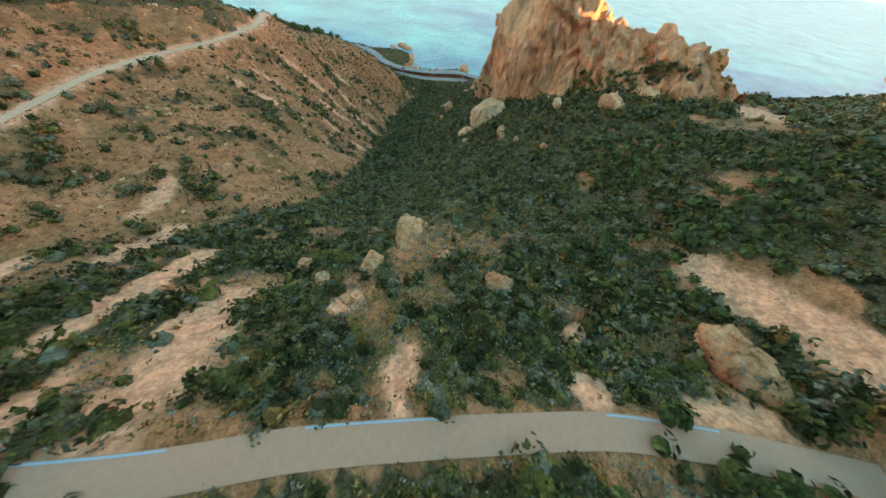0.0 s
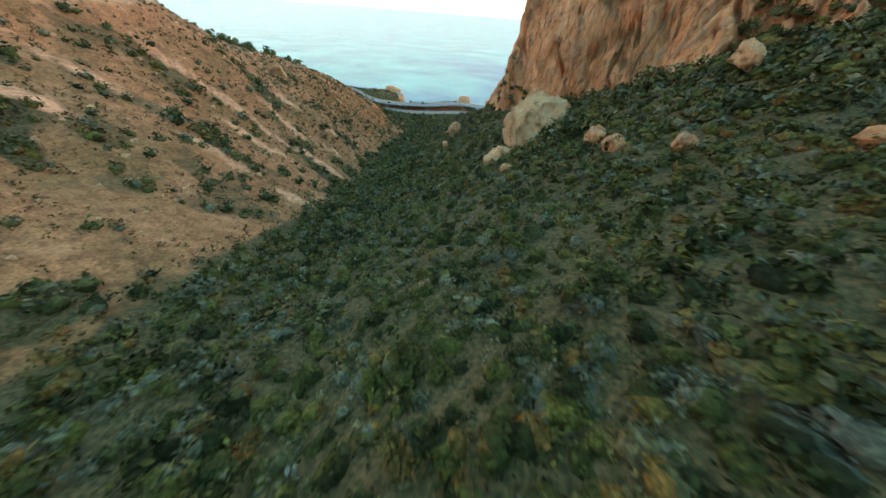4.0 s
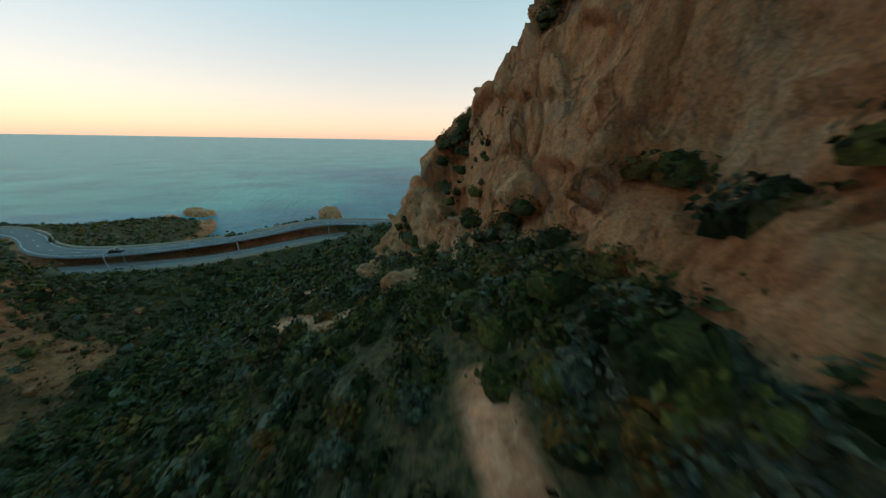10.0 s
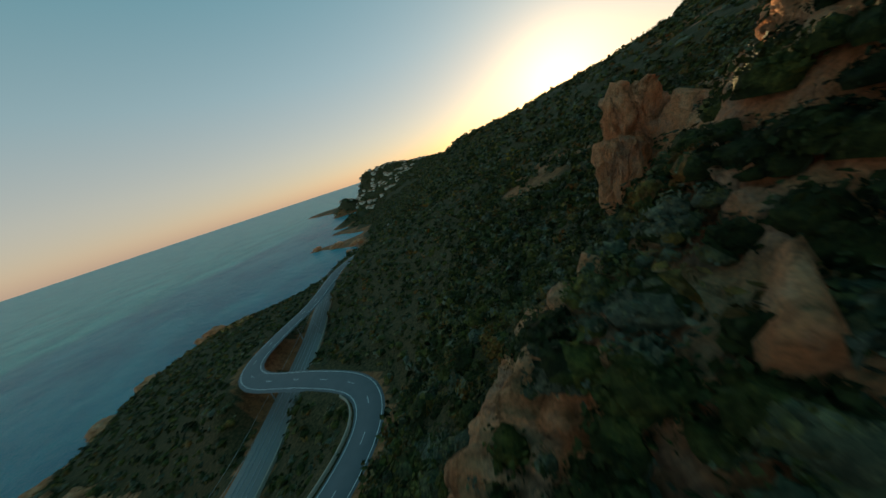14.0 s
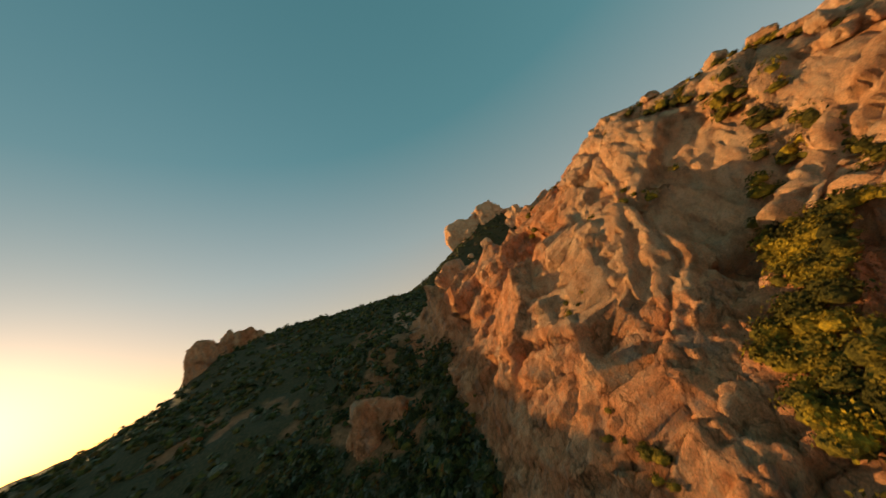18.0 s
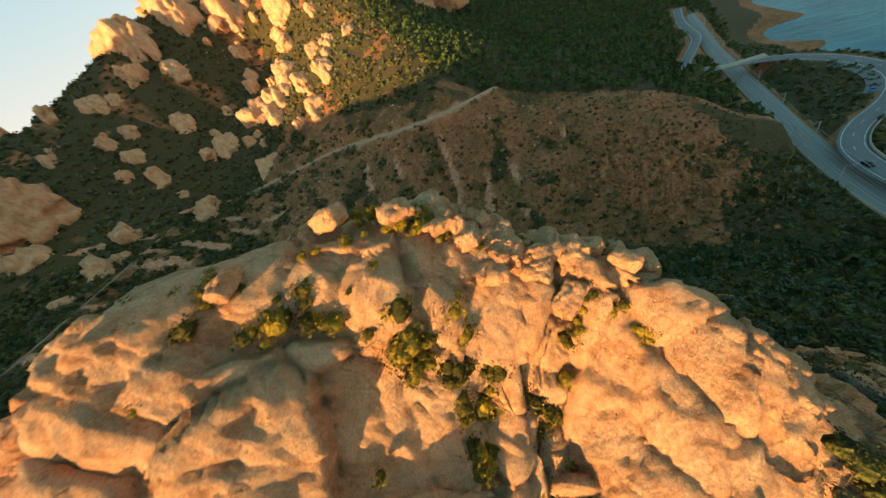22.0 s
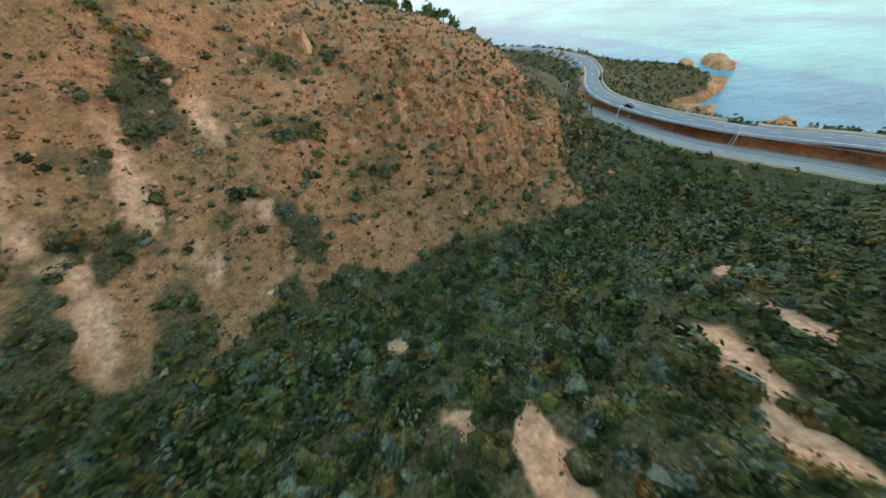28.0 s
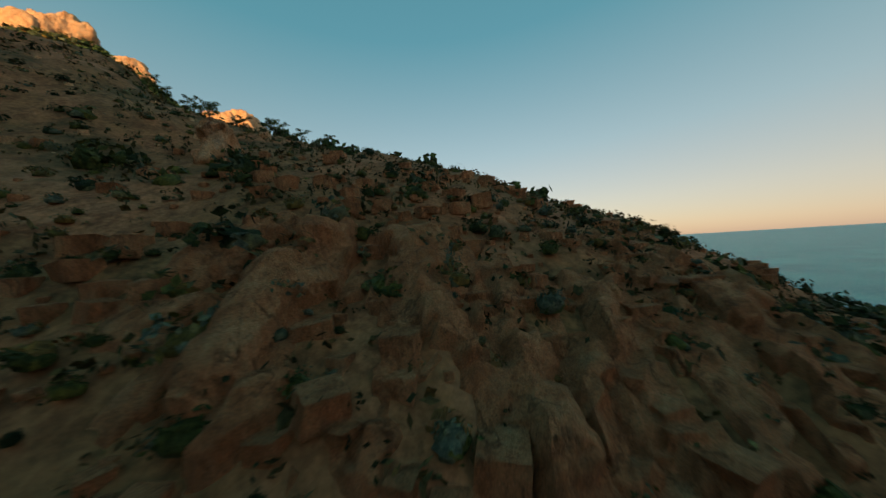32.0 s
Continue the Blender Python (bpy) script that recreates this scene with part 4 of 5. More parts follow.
def density(x, y):
    """How densely tall maquis covers the ground, 0 to 1."""
    side = y - np.interp(x, VX, VY)
    n1 = fbm(np.stack([x, y, 0 * x], 1), 0.045, 3)
    n2 = fbm(np.stack([x, y, 0 * x + 9], 1), 0.11, 3)
    wide = 9 + 8 * np.clip((x - 25) / 20, 0, 1) * np.clip((125 - x) / 20, 0, 1) * np.clip((n2 - 0.42) * 8, 0, 1)
    north = np.clip((side + wide) / 5, 0, 1)
    d = np.where(side > -24, north, 0.0)
    south = np.clip((n2 - 0.48) * 7, 0, 1) * 0.36 + 0.05
    gully = np.exp(-((x - 100 - (y + 60) * 0.45) / 7) ** 2) * (y > -125) + np.exp(-((x - 178 - (y + 60) * 0.5) / 5) ** 2) + np.exp(-((x - 62 - (y + 60) * 0.3) / 6) ** 2) * (y > -100)
    gully = gully * np.clip((n2 - 0.44) * 9, 0, 1)
    rim = -26 + (n2 - 0.5) * 34
    d = np.maximum(d, np.where(x > rim, np.maximum(south, 0.75 * gully), 0))
    d = np.where((x < rim) & (y > -150), 1.0, d)
    d = np.where(y > 92, 0.25 + 0.75 * np.clip((n1 - 0.36) * 6, 0, 1), d)
    start = np.clip((x - 205) / 20, 0, 1) * (side > -5)
    d = d * (1 - start) + start * np.clip((n2 - 0.34) * 8, 0.1, 1)
    axis = np.exp(-(line_distance(x, y, [(216, 40, 0), (236, 50, 0), (278, 66, 0)])[0] / 9) ** 2)
    d = d * (1 - 0.72 * axis * np.clip((x - 212) / 14, 0, 1))
    d = d * (0.86 + 0.14 * np.clip((n2 - 0.33) * 8, 0, 1))
    d = d * (1 - bare(x, y))
    for line, half in ((ROAD_LINE, 5.0), (RAIL_LINE, 6.5), (TRACK, 3.2), (START_TRACK, 4.0)):
        d = np.where(line_distance(x, y, line)[0] < half, 0, d)
    z = ground_height(x, y)
    d = np.where(z < 4, 0, d)
    on_crag = (crag_height(x, y) > z + 1.0) & inside(x, y, CRAG_RING)
    return np.where(on_crag, 0, d)


def scatter(x0, x1, y0, y1, step, chance):
    X, Y = np.meshgrid(np.arange(x0, x1, step), np.arange(y0, y1, step), indexing="ij")
    x = X.ravel() + (rng.random(X.size) - 0.5) * step * 1.1
    y = Y.ravel() + (rng.random(X.size) - 0.5) * step * 1.1
    keep = rng.random(len(x)) < chance(x, y)
    x, y = x[keep], y[keep]
    return np.stack([x, y, land(x, y) - 0.25], 1)


PATH_XY = [(284, 71, 0), (247, 56, 0), (200, 36, 0), (129, 17, 0), (60, -2, 0), (25, -4, 0), (-9, 0, 0), (-35, 8, 0), (-46, 40, 0), (-35, 8, 0), (-9, 0, 0), (25, -4, 0), (30, -40, 0), (14, -88, 0)]
full = [joined([clumps(130, 40 + k, 0.105, 0.95, 9, 0.47), hull(4, 9, k, 9, 0.92, 0.76)]) for k in range(6)]
light = [joined([clumps(42, 60 + k, 0.18, 0.9, 7, 0.48), hull(3, 6, 20 + k, 6, 0.9, 0.74)]) for k in range(6)]
far = [joined([clumps(10, 70 + k, 0.30, 0.85, 5, 0.52), hull(3, 6, 40 + k, 5, 0.85, 0.85)]) for k in range(6)]
tuft = [joined([clumps(10, 80 + k, 0.27, 0.9, 5)]) for k in range(5)]

plants = scatter(-70, 330, -125, 172, 2.45, density)
near = line_distance(plants[:, 0], plants[:, 1], PATH_XY)[0] < np.where(plants[:, 0] > 230, 28, 20)
size = (1.05 + 1.35 * rng.random(len(plants)) ** 1.5) * (0.85 + 0.5 * fbm(plants, 0.09, 2))
size = np.where(rng.random(len(plants)) < 0.06, size * 1.5, size) * np.where(plants[:, 0] > 232, 1.4, 1.0) * np.where((plants[:, 0] < 130) & (plants[:, 1] > np.interp(plants[:, 0], VX, VY) - 4), 1.22, 1.0)
size = np.where((plants[:, 0] > 40) & (plants[:, 0] < 105) & (plants[:, 1] > -5) & (plants[:, 1] < 30), np.minimum(size, 2.5), size)
order = np.argsort(line_distance(plants[:, 0], plants[:, 1], PATH_XY)[0])
single = order[:150]
rest = np.setdiff1d(np.arange(len(plants)), single)
nr, fr = rest[near[rest]], rest[~near[rest]]
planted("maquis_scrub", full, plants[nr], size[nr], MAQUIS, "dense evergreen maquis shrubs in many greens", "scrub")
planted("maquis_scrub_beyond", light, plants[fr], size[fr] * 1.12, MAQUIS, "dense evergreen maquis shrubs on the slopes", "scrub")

stems_v, stems_f = [], []
for k in range(5):
    a = 2 * math.pi * k / 5
    tip = np.array([math.cos(a) * 0.5, math.sin(a) * 0.5, 0.6])
    ring = np.array([(math.cos(b), math.sin(b), 0) for b in (0, 2.1, 4.2)])
    stems_v.append(np.concatenate([ring * 0.04, ring * 0.015 + tip]))
    stems_f.append(np.array([(0, 1, 4, 3), (1, 2, 5, 4), (2, 0, 3, 5)]))
SHRUBS = []
for k in range(6):
    stem = mesh_object("shrub", *joined(list(zip(stems_v, stems_f))), BARK, smooth=False)
    leaves = mesh_object("foliage", *clumps(300, 140 + k, 0.10, 0.95, 12, 0.46), MAQUIS, smooth=False)
    inner = mesh_object("inner_foliage", *hull(6, 12, 140 + k, 12, 0.9, 0.68), MAQUIS)
    leaves.parent = inner.parent = stem
    SHRUBS.append(tagged(stem, "rounded evergreen maquis shrub on the slope", "shrub", "maquis shrubs along the valley"))
for k, i in enumerate(single):
    s = float(size[i])
    m = Matrix.LocRotScale(Vector(plants[i]), Euler((0, 0, float(rng.random() * 6.28))), None)
    ob = copy_thing(SHRUBS[k % 6], m) if k >= 6 else SHRUBS[k]
    if k < 6:
        ob.matrix_basis = m
    ob.scale = (s, s, s * 0.95)

dry = scatter(-40, 330, -175, -5, 1.25, lambda x, y: np.where(y < np.interp(x, VX, VY) - 4, 0.62, 0.0) * (1 - 0.93 * bare(x, y)) * np.clip(fbm(np.stack([x, y, 0 * x], 1), 0.09, 3) * 3.2 - 0.85, 0.06, 1)
              * (line_distance(x, y, TRACK)[0] > 2.5) * (line_distance(x, y, RAIL_LINE)[0] > 7) * (line_distance(x, y, ROAD_LINE)[0] > 6))
dry[:, 2] += np.where(np.hypot((dry[:, 0] + 6) / 36, (dry[:, 1] + 104) / 24) < 1.1, 0.35, 0.0)
planted("dry_scrub", tuft, dry, 0.45 + 0.95 * rng.random(len(dry)) ** 2, SCRUB, "low dry scrub and grass tussocks on the tan slope", "scrub")
heath = scatter(200, 300, 15, 120, 1.1, lambda x, y: 0.9 * (1 - bare(x, y)) * (line_distance(x, y, START_TRACK)[0] > 3.5) * (line_distance(x, y, [(222, 44, 0), (243, 50, 0)])[0] > 2.5))
planted("mixed_heath", tuft, heath, 0.6 + 0.9 * rng.random(len(heath)) ** 1.5, HEATH, "low heath in olive, grey and rust on the start spur", "heath")
dry = scatter(190, 330, -20, 170, 1.9, lambda x, y: 0.5 * (1 - 0.9 * bare(x, y)) * (line_distance(x, y, START_TRACK)[0] > 3))
planted("start_scrub", tuft, dry, 0.3 + 0.6 * rng.random(len(dry)) ** 2, SCRUB, "low dry heath on the start spur", "scrub")

# shrubs in the crag's hollows and ledges
def crag_scatter(n, x0, x1, y0, y1, seed):
    r = np.random.default_rng(seed)
    p = np.stack([x0 + (x1 - x0) * r.random(n), y0 + (y1 - y0) * r.random(n), np.zeros(n)], 1)
    h = crag_height(p[:, 0], p[:, 1])
    steep = np.hypot(crag_height(p[:, 0] + 1.5, p[:, 1]) - h, crag_height(p[:, 0], p[:, 1] + 1.5) - h) / 1.5
    low = land(p[:, 0], p[:, 1])
    p[:, 2] = np.maximum(h, low) - 0.5
    return p, h - low, steep, r


cr, over, steep, r = crag_scatter(6500, -55, 125, -28, 160, 31)
keep = (over > 1.5) & (fbm(cr * (1, 1, 0.4), 0.12, 3) > 0.565) & (steep < 1.3) & ~((cr[:, 1] < 24) & (cr[:, 0] > -8) & (cr[:, 0] < 48))
planted("crag_shrubs", full, cr[keep], 0.45 + 0.9 * r.random(keep.sum()), CRAG_LEAF, "evergreen shrubs rooted on the crag's ledges", "scrub")
cr, over, steep, r = crag_scatter(3200, -24, 34, 34, 80, 32)
gully = line_distance(cr[:, 0], cr[:, 1], [(21, 43, 0), (16, 50, 0), (8, 57, 0), (0, 61, 0), (-8, 61, 0), (-14, 57, 0)])[0]
keep = (gully < 1.4 + 5.0 * fbm(cr, 0.15, 2)) & (over > 0.5)
planted("gully_shrubs", full, cr[keep], 0.8 + 1.2 * r.random(keep.sum()), CRAG_LEAF, "tall olive-green shrubs filling the crag's gully", "scrub")
cr, over, steep, r = crag_scatter(1300, -46, -4, 2, 42, 33)
keep = (over > 0.5) & (fbm(cr * (1, 1, 0.5), 0.13, 3) > 0.44) & (steep < 3.2)
planted("nose_shrubs", full, cr[keep], 0.6 + 1.5 * r.random(keep.sum()) ** 1.8, MAQUIS, "dark shrubs in the clefts of the crag's nose", "scrub")
at = np.array([(-26.1, 7.6, 1.5), (-27.2, 8.4, 1.4), (-28, 6.0, 1.3), (-24.6, 8.4, 1.6), (-25.4, 9.4, 1.5), (-26.6, 10.4, 1.3), (-28.6, 13, 1.5), (-27.4, 15.4, 1.6), (-24.6, 11.6, 1.8), (-23.4, 6.8, 1.6), (-21.6, 7.6, 1.7), (-19.6, 7.0, 1.3), (-23, 9.6, 1.7), (-29.6, 15.6, 1.4), (-26, 18, 1.7), (-23.6, 15, 1.5), (-30.6, 8.4, 1.0), (-32.4, 12.4, 1.0), (-25, 5.4, 1.3), (-24, 6.2, 1.3), (-23, 5.4, 1.2), (-22.2, 6.4, 1.2), (-26.4, 5.2, 1.0), (-24.8, 6.9, 1.3), (-25, 3.9, 1.0), (-24, 4.3, 1.1), (-26, 3.6, 0.9), (-23, 4.4, 1.0), (-24.6, 3, 0.9)])
spot = np.stack([at[:, 0], at[:, 1], crag_height(at[:, 0], at[:, 1]) - 0.7], 1)
planted("cleft_thicket", full, spot, at[:, 2] * 1.05, MAQUIS, "dark tall shrubs in the nose's broad cleft", "scrub")
at = np.array([(-25.1, 7.0, 68.9), (-26.2, 6.4, 68.4), (-27.1, 5.8, 68.3), (-25.3, 8.0, 69.0), (-25.6, 6.2, 68.2), (-24.7, 8.2, 70.2), (-24.3, 7.2, 69.2), (-26.6, 7.2, 68.7), (-24.4, 6.0, 68.2), (-23.8, 8.0, 70.0)])
planted("cleft_brush", full, at - (0, 0, 0.3), 0.9 + 0.05 * np.arange(len(at)), MAQUIS, "dark brush on the ledges of the nose's cleft", "scrub")
cr, over, steep, r = crag_scatter(2600, 50, 112, 20, 130, 36)
foot = line_distance(cr[:, 0], cr[:, 1], [(62, 40, 0), (76, 66, 0), (88, 86, 0), (98, 106, 0), (104, 126, 0)])[0]
keep = (foot < 3 + 6 * fbm(cr, 0.08, 2)) & (steep < 2.2)
planted("hollow_shrubs", light, cr[keep], 1.2 + 1.2 * r.random(keep.sum()), MAQUIS, "dark shrubs in the hollow under the long crest", "scrub")
cr, over, steep, r = crag_scatter(420, 8, 34, 20, 36, 34)
keep = (over > 0.5) & (fbm(cr, 0.25, 2) > 0.53) & (cr[:, 1] > 25)
planted("summit_shrubs", full, cr[keep], 0.5 + 0.6 * r.random(keep.sum()), CRAG_LEAF, "low sunny shrubs between the summit's blocks", "scrub")
at = np.array([(28, 28.6, 1.3), (26.5, 27.8, 1.0), (29.5, 28.2, 1.0), (35.5, 25.5, 1.2), (37, 27.5, 1.4), (38.5, 30, 1.5), (17.8, 25.2, 1.1), (19, 24.8, 0.9), (23.3, 21, 0.5), (18.2, 23, 0.7), (21, 20.5, 0.6), (14, 24, 0.9), (33, 31, 1.0), (25.5, 26.4, 1.5), (27, 26.2, 1.4), (24.6, 27.6, 1.3), (28.6, 25.6, 1.3), (30, 26.6, 1.2), (19, 23.6, 1.2), (17.6, 24.2, 1.0), (29.4, 24, 0.9)])
sunny = np.array([(33.5, 46.5, 1.7), (31.8, 45.4, 1.6), (30.2, 44.6, 1.4), (32.6, 44.2, 1.2), (28, 44.2, 0.9), (25, 43.4, 0.7), (34.8, 48.4, 1.2), (17.2, 31, 1.0), (15.8, 33.4, 0.9), (15.2, 35.6, 1.1), (15.4, 38, 1.2), (9.4, 33.2, 0.8), (7.4, 34.6, 0.7), (8.2, 38.4, 1.2), (6.4, 40, 1.1), (10, 41, 1.3), (5, 42.4, 1.2), (12.4, 43.5, 1.6), (14.2, 41.4, 1.5), (10.5, 46.5, 1.7), (13, 30.5, 0.9), (20.5, 31.5, 0.8), (24, 33, 0.8), (38, 55, 1.0), (27, 52.5, 0.9), (21, 47.8, 1.0)])
spot = np.stack([sunny[:, 0], sunny[:, 1], crag_height(sunny[:, 0], sunny[:, 1]) - 0.9], 1)
planted("cleft_shrubs", full, spot, sunny[:, 2], CRAG_LEAF, "sunny olive shrubs in the joints of the summit slabs", "scrub")
spot = np.stack([at[:, 0], at[:, 1], crag_height(at[:, 0], at[:, 1]) - 0.2], 1)
planted("rim_shrubs", full, spot, at[:, 2], HEATH, "olive and grey shrubs on the rim of the summit slab", "scrub")
cr, over, steep, r = crag_scatter(1300, -24, 60, -16, 30, 35)
foot = line_distance(cr[:, 0], cr[:, 1], [(-22, -9, 0), (-8, 0, 0), (6, 5, 0), (16, 6, 0), (28, 8, 0), (41, 10, 0), (56, 25, 0)])[0]
keep = (foot < 3.6) & ~((cr[:, 0] > 7.5) & (cr[:, 0] < 18))
planted("foot_shrubs", full, cr[keep], 1.1 + 1.3 * r.random(keep.sum()), MAQUIS, "tall dark shrubs along the crag's foot", "scrub")
at = np.array([(29, 7.2, 2.0), (30.3, 6.8, 2.1), (31.4, 6.7, 2.2), (32.3, 6.5, 2.2), (33.3, 6.8, 2.1), (27.5, 6.2, 1.9), (32.4, 5.2, 1.8), (31.2, 5.3, 1.7), (29.8, 5.5, 1.9), (28.2, 5.2, 1.6), (33.7, 5.4, 1.7), (26, 5.6, 1.9), (34.6, 7.0, 2.0), (35.8, 7.4, 2.0), (30.6, 4.0, 1.4), (32.2, 3.8, 1.5)])
spot = np.stack([at[:, 0], at[:, 1], land(at[:, 0], at[:, 1]) - 0.3], 1)
planted("foot_thicket", full, spot, at[:, 2], MAQUIS, "tall dark shrubs crowding the foot of the rock wall", "scrub")
sp = scatter(-44, 130, -150, -70, 2.2, lambda x, y: np.where(y < np.interp(x, VX, VY) - 8, 0.52, 0.0) * (line_distance(x, y, TRACK)[0] > 3) * (1 - bare(x, y)))
on_spur = np.hypot((sp[:, 0] - 2) / 44, (sp[:, 1] + 104) / 25) < 1.1
sp[:, 2] += np.where(on_spur, 0.4, 0.0)
close = sp[:, 0] < 62
planted("spur_shrubs", full, sp[close], 0.4 + 1.0 * rng.random(close.sum()) ** 2, MAQUIS, "small dark shrubs on the broken spur", "scrub")
sp = sp[~close]
stones = []
for k in range(6):
    r = np.random.default_rng(500 + k)
    corner = np.array([(x, y, z) for x in (-1, 1) for y in (-1, 1) for z in (-0.7, 0.8)], float) * (0.6 + 0.5 * r.random((8, 3)))
    stones.append((corner, np.array([(0, 1, 3, 2), (4, 6, 7, 5), (0, 4, 5, 1), (2, 3, 7, 6), (0, 2, 6, 4), (1, 5, 7, 3)])))
st = scatter(-44, 70, -145, -74, 1.5, lambda x, y: np.clip(1.35 - np.hypot((x - 4) / 46, (y + 106) / 27), 0, 1) * np.clip((fbm(np.stack([x, y, 0 * x], 1), 0.16, 3) - 0.36) * 4, 0.1, 0.9))
st[:, 2] += 0.35
planted("scree", stones, st, 0.2 + 0.9 * rng.random(len(st)) ** 2.2, SPUR_ROCK, "loose reddish stones and blocks on the spur's face", "scree", smooth=False)
st = scatter(40, 300, -140, -30, 3.2, lambda x, y: np.where(y < np.interp(x, VX, VY) - 6, 0.22, 0.0) * (line_distance(x, y, TRACK)[0] > 3.5))
planted("slope_stones", stones, st, 0.2 + 0.8 * rng.random(len(st)) ** 3, PALE_ROCK, "pale stones scattered over the dry slope", "stones", smooth=False)
planted("slope_shrubs", light, sp, 0.35 + 1.0 * rng.random(len(sp)) ** 2, MAQUIS, "small dark shrubs dotted over the dry slope", "scrub")


# ======== pines ========
def pine(name, seed, lean):
    r = np.random.default_rng(seed)
    n, sides = 6, 7
    v, f = [], []
    for i in range(n + 1):
        t = i / n
        c = np.array([lean * t * t * 2.2, 0.3 * math.sin(3 * t), 5.2 * t])
        for j in range(sides):
            a = 2 * math.pi * j / sides
            v.append(c + np.array([math.cos(a), math.sin(a), 0]) * (0.2 * (1 - t) + 0.05))
    f = [(i * sides + j, i * sides + (j + 1) % sides, (i + 1) * sides + (j + 1) % sides, (i + 1) * sides + j) for i in range(n) for j in range(sides)]
    trunk = mesh_object(name, np.array(v), np.array(f), BARK)
    pieces, limbs = [], []
    for k in range(9):
        z = 2.4 + 3.2 * k / 9
        a = 2.4 * k
        reach = 1.7 * (1 - 0.35 * k / 9) * (0.7 + 0.5 * r.random())
        base = np.array([lean * (z / 5.2) ** 2 * 2.2, 0, z])
        tip = base + np.array([math.cos(a) * reach + lean * 1.1, math.sin(a) * reach, 0.45])
        ring = np.array([(0, math.cos(b), math.sin(b)) for b in (0, 2.1, 4.2)])
        limbs.append((np.concatenate([ring * 0.06 + base, ring * 0.02 + tip]), np.array([(0, 1, 4, 3), (1, 2, 5, 4), (2, 0, 3, 5)])))
        cv, cf = clumps(80, seed * 20 + k, 0.17, 0.6, 7)
        pieces.append((cv * (1.2, 1.1, 1.0) + tip - (0, 0, 0.15), cf))
    limb = mesh_object("limbs", *joined(limbs), BARK, smooth=False)
    crown = mesh_object("crown", *joined(pieces), PINE, smooth=False)
    limb.parent = crown.parent = trunk
    return tagged(trunk, "small wind-bent pine on the ridge line", "pine tree", "pines on the ridge")


PINES = [pine("pine_tree", 5 + k, 0.5 + 0.25 * k) for k in range(4)]
row = [(99, -151), (95, -152), (90, -153), (86, -151), (83, -152), (79, -153), (76, -151), (73, -152), (70, -151), (66, -153), (63, -151), (60, -152), (57, -151), (54, -152), (50, -152), (46, -153), (40, -153), (34, -153), (28, -154), (8, -154), (-2, -155), (-6, -156), (-12, -157), (-22, -159), (-28, -160)]
for k, (x, y) in enumerate(row):
    s = 0.55 + 0.35 * rng.random() if x > 45 else 0.28 + 0.2 * rng.random()
    m = Matrix.LocRotScale((x + rng.random() * 2, y - 2 * rng.random(), land_z(x, y) - 0.3), Euler((0, 0, 3.0 + 0.6 * rng.random())), None)
    ob = PINES[k] if k < 4 else copy_thing(PINES[k % 4], m)
    ob.matrix_basis = m
    ob.scale = (s, s, s)


def wood(name, seed):
    crown = clumps(20, seed, 0.38, 0.9, 6)
    core = dome(2, 6, 0.75, 0.9, seed)
    crown = (crown[0] + (0, 0, 0.9), crown[1])
    core = (core[0] + (0, 0, 0.75), core[1])
    post = np.array([(0.08, 0, 0), (-0.04, 0.07, 0), (-0.04, -0.07, 0), (0.05, 0, 1), (-0.03, 0.04, 1), (-0.03, -0.04, 1)])
    return joined([crown, core, (post, np.array([(0, 1, 4, 3), (1, 2, 5, 4), (2, 0, 3, 5)]))])


woods = [wood("wood", 300 + k) for k in range(5)]
def forest(x, y):
    behind = y < np.interp(x, RX, RY) - 7
    z = ground_height(x, y)
    ok = (z > 6) & (line_distance(x, y, ROAD_LINE)[0] > 8) & (line_distance(x, y, RAIL_LINE)[0] > 10)
    return np.where(behind & ok, 0.9, 0.0)
tr = scatter(-60, 380, -520, -140, 5.8, forest)
tr2 = scatter(-60, 500, -980, -520, 9.5, lambda x, y: np.where(ground_height(x, y) > 6, 0.9, 0.0))
planted("farther_pine_wood", woods, tr2, 3.6 + 1.8 * rng.random(len(tr2)), PINE, "dense pine wood on the far hill", "wood")
planted("pine_wood", woods, tr, 2.0 + 1.4 * rng.random(len(tr)), PINE, "dense pine wood behind the ridge", "wood")
def slopes(x, y):
    z = ground_height(x, y)
    n1 = fbm(np.stack([x, y, 0 * x], 1), 0.02, 3)
    out = (x > 300) | (y > 165) | ((x > 130) & (y < -135))
    return np.where(out & (z > 5) & (y > np.interp(x, RX, RY) - 40), np.clip((n1 - 0.34) * 6, np.where(y < -135, 0.8, 0.55), 0.97), 0.0) * (line_distance(x, y, ROAD_LINE)[0] > 8)
tr = scatter(-470, 540, -420, 540, 5.9, slopes)
planted("slope_wood", far, tr, 2.2 + 2.2 * rng.random(len(tr)), MAQUIS, "evergreen wood and maquis on the farther slopes", "wood")
def coast(x, y):
    z = ground_height(x, y)
    return np.where((z > 3.5) & (x < -62), 0.95, 0.0) * (line_distance(x, y, ROAD_LINE)[0] > 5.5) * (line_distance(x, y, RAIL_LINE)[0] > 7)
tr = scatter(-320, -60, -330, 330, 3.6, coast)
planted("coast_scrub", far, tr, 1.3 + 1.4 * rng.random(len(tr)), MAQUIS, "low green scrub on the coast", "scrub")
pk = scatter(150, 300, 92, 175, 4.2, lambda x, y: np.clip((fbm(np.stack([x, y, 0 * x], 1), 0.04, 2) - 0.40) * 6, 0, 0.9) * (1 - bare(x, y)) * ~inside(x, y, CRAG_RING))
planted("north_pines", woods, pk, 1.5 + 0.9 * rng.random(len(pk)), PINE, "young pines on the slope beside the crag", "wood")


